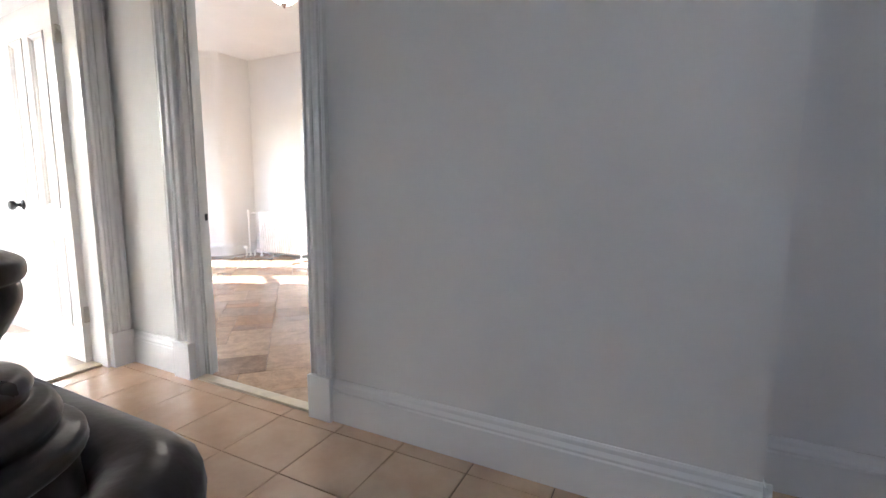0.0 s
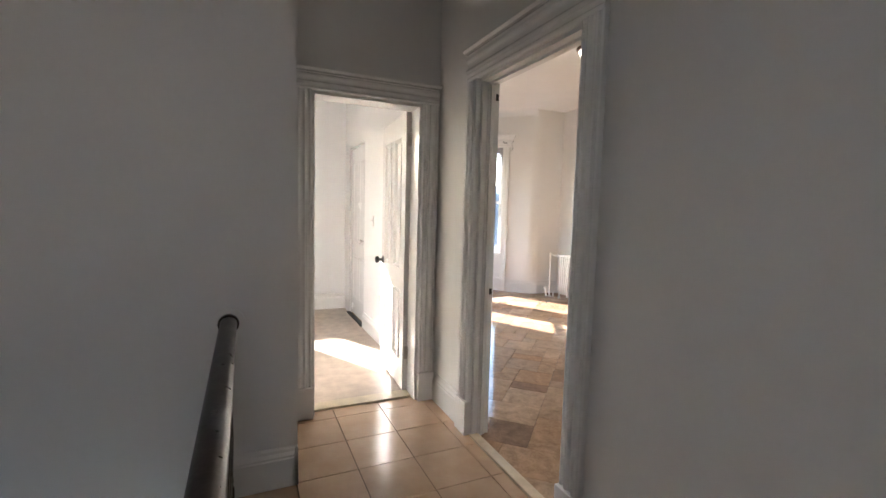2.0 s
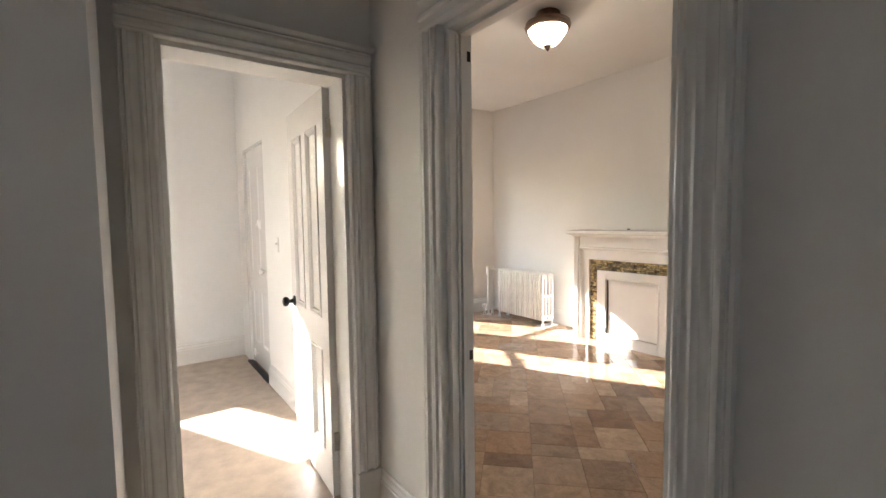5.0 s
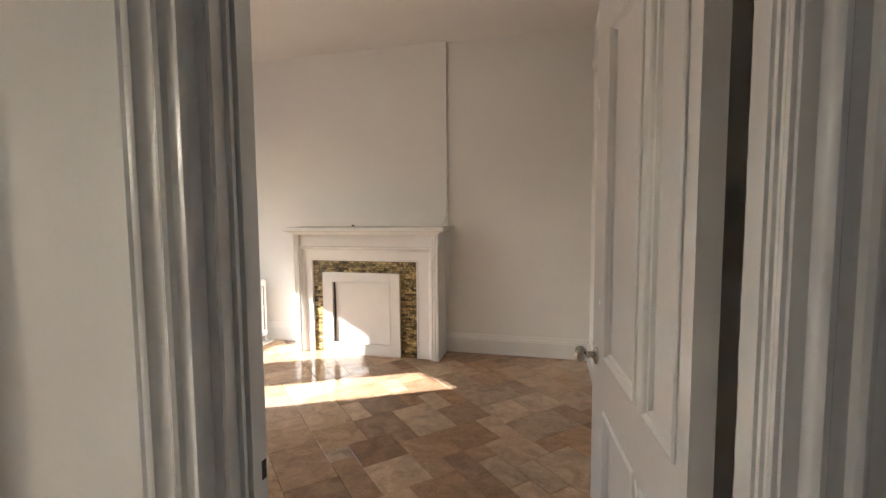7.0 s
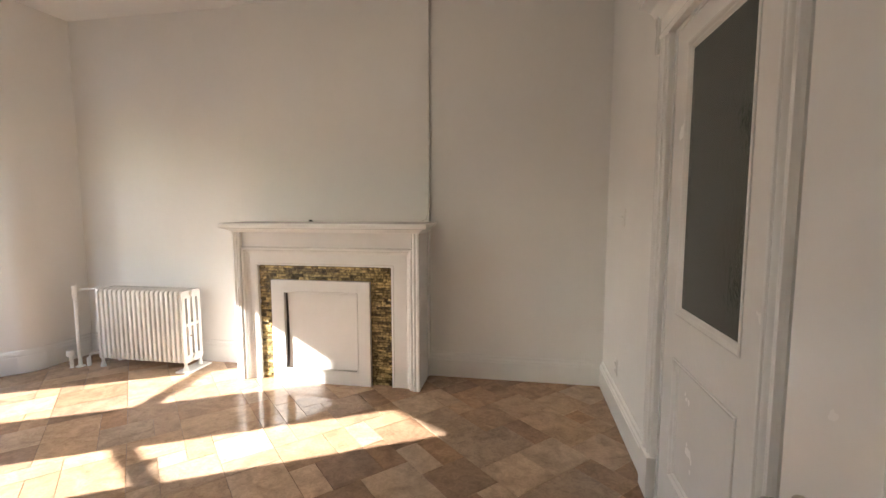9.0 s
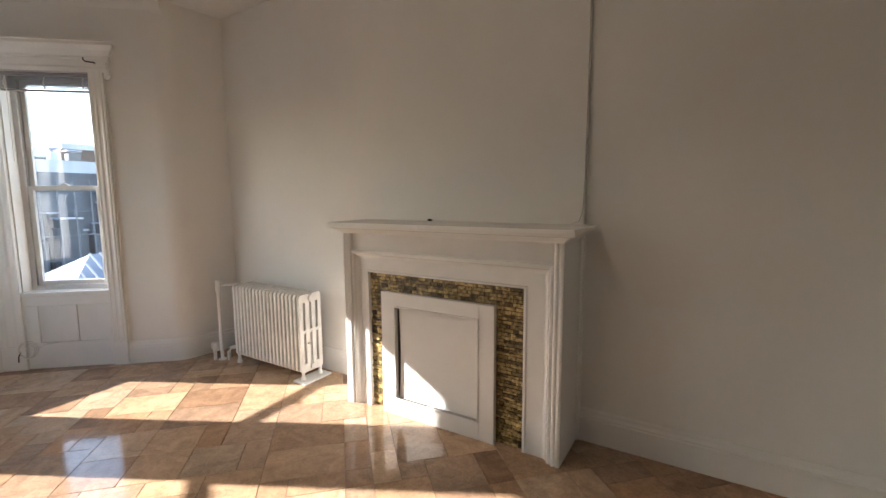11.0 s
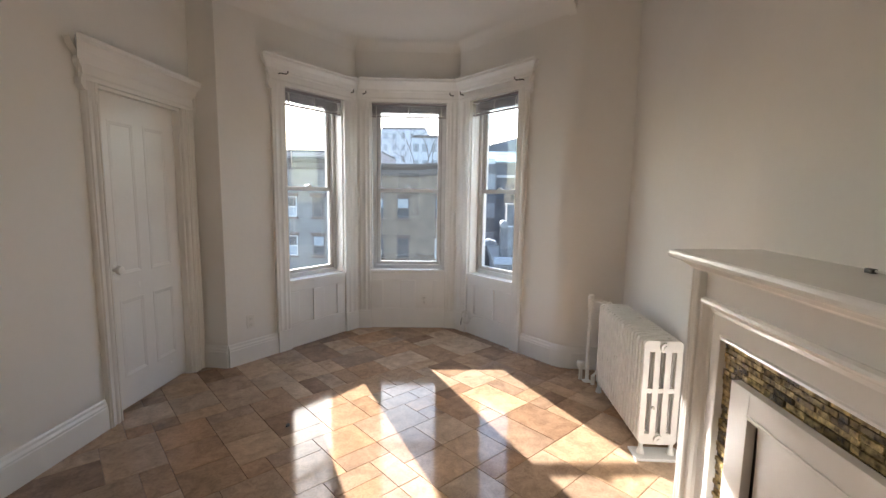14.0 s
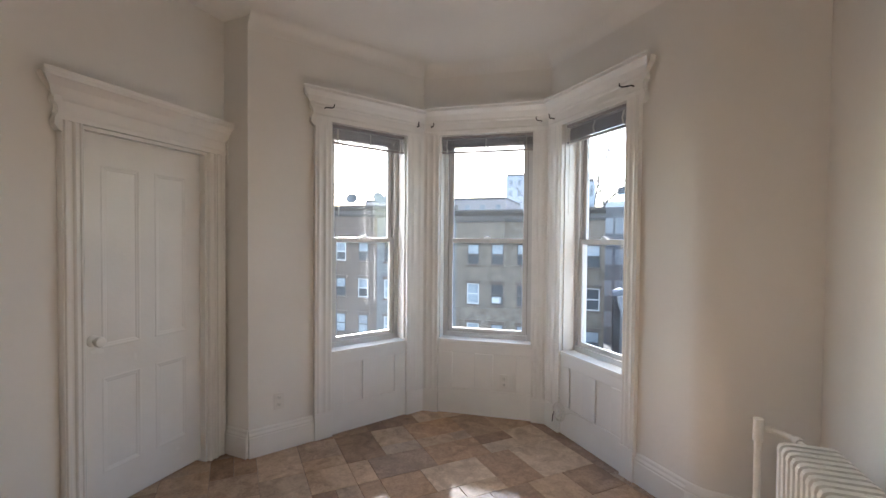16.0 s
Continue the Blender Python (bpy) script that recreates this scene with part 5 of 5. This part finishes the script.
def tile_mesh(poly, name, material, top=0.0, edge=.0013):
    """Slab with a worn, bevelled top edge."""
    cx, cy = sum(p[0] for p in poly) / len(poly), sum(p[1] for p in poly) / len(poly)
    vs, fs, n = [], [], len(poly)
    for inset, z in ((0.0, top - .006), (0.0, top - .0013), (edge, top)):
        for x, y in poly:
            d = math.hypot(x - cx, y - cy) or 1
            vs.append((x - (x - cx) / d * inset * 1.3, y - (y - cy) / d * inset * 1.3, z))
    fs.append(tuple(range(2 * n, 3 * n)))
    for r in (0, n):
        for i in range(n):
            fs.append((r + i, r + (i + 1) % n, r + n + (i + 1) % n, r + n + i))
    me = bpy.data.meshes.new(name)
    me.from_pydata(vs, [], fs)
    me.materials.append(material)
    return me


def area(poly):
    return abs(sum(p[0] * q[1] - q[0] * p[1] for p, q in zip(poly, poly[1:] + poly[:1]))) / 2


# stone-look tiles of several sizes laid on a diagonal grid
U, GAP = 0.137, 0.0024
rt = random.Random(21)
N0, N1 = -34, 34
taken = set()
ca = math.cos(radians(45))
OXY = (-3.09, 1.70)
nw1, nw2, nw3 = [(Vector((b[1] - a[1], -(b[0] - a[0]))).normalized(), a) for a, b in ((P1, Q1), (P2, P1), (Q2, P2))]
shared = {}
for j in range(N0, N1):
    for i in range(N0, N1):
        if (i, j) in taken:
            continue
        sizes = [(2, 2), (3, 2), (2, 3), (2, 1), (1, 2), (3, 3), (2, 2), (1, 1)]
        wts = [5, 3.4, 2.6, 3.4, 3, .5, 3, 1.2]
        while True:
            w, h = rt.choices(sizes, wts)[0]
            cells = [(i + a, j + b) for a in range(w) for b in range(h)]
            if all(c not in taken for c in cells):
                break
        taken.update(cells)
        loc = [(GAP / 2, GAP / 2), (w * U - GAP / 2, GAP / 2), (w * U - GAP / 2, h * U - GAP / 2), (GAP / 2, h * U - GAP / 2)]

        def put(p):
            a, b = p[0] + i * U, p[1] + j * U
            return (OXY[0] + (a - b) * ca, OXY[1] + (a + b) * ca)
        poly = [put(p) for p in loc]
        cx = sum(p[0] for p in poly) / 4
        full = poly
        for nx, ny, c in ((0, -1, -(SH + .035)), (1, 0, EX + .03), (0, 1, NA + .03)):
            poly = clip(poly, nx, ny, c) if poly else poly
        if cx < -4.15:
            for nv, a in (nw1, nw2, nw3):
                if nv is nw3[0] and cx > -4.45:
                    continue
                poly = clip(poly, nv.x, nv.y, nv.x * a[0] + nv.y * a[1] + .05) if poly else poly
            if poly and cx < -4.40 and sum(p[1] for p in poly) / len(poly) < 1.4:
                poly = []
            poly = clip(poly, -1, 0, 5.52) if poly else poly
        if len(poly) < 3 or area(poly) < .0006:
            continue
        if len(poly) == 4 and poly == full:
            key = (w, h)
            if key not in shared:
                shared[key] = tile_mesh(loc, "tile", TILE_R)
            ob = new("tile", shared[key])
            x, y = put((0, 0))
            ob.matrix_world = Matrix.LocRotScale((x, y, 0), Euler((0, 0, radians(45))), None)
        else:
            ob = new("tile", tile_mesh(poly, "tile", TILE_R))
        ob.parent = floor_room

# square hall tiles
S, G = 0.3015, 0.004
htile = tile_mesh([(G / 2, G / 2), (S - G / 2, G / 2), (S - G / 2, S - G / 2), (G / 2, S - G / 2)], "tile", TILE_H)
for i in range(-6, 12):
    for j in range(-9, 4):
        x, y = -0.02 + i * S, 0.486 + j * S
        poly = [(x + G / 2, y + G / 2), (x + S - G / 2, y + G / 2), (x + S - G / 2, y + S - G / 2), (x + G / 2, y + S - G / 2)]
        full = poly
        for nx, ny, c in ((-1, 0, -(LX - .065)), (0, 1, SR + .2 if x > 1.7 else SH + .025), (1, 0, 3.2), (0, -1, 1.1)):
            poly = clip(poly, nx, ny, c) if poly else poly
        if poly and x + S / 2 < 1.28:
            poly = clip(poly, 0, -1, .128)
        if poly and x < 1.28 < x + S and y < -.13:
            poly = clip(poly, -1, 0, -1.282)
        if len(poly) < 3 or area(poly) < .0006:
            continue
        if poly == full:
            ob = new("tile", htile)
            ob.location = (x, y, 0)
        else:
            ob = new("tile", tile_mesh(poly, "tile", TILE_H))
        ob.parent = floor_hall
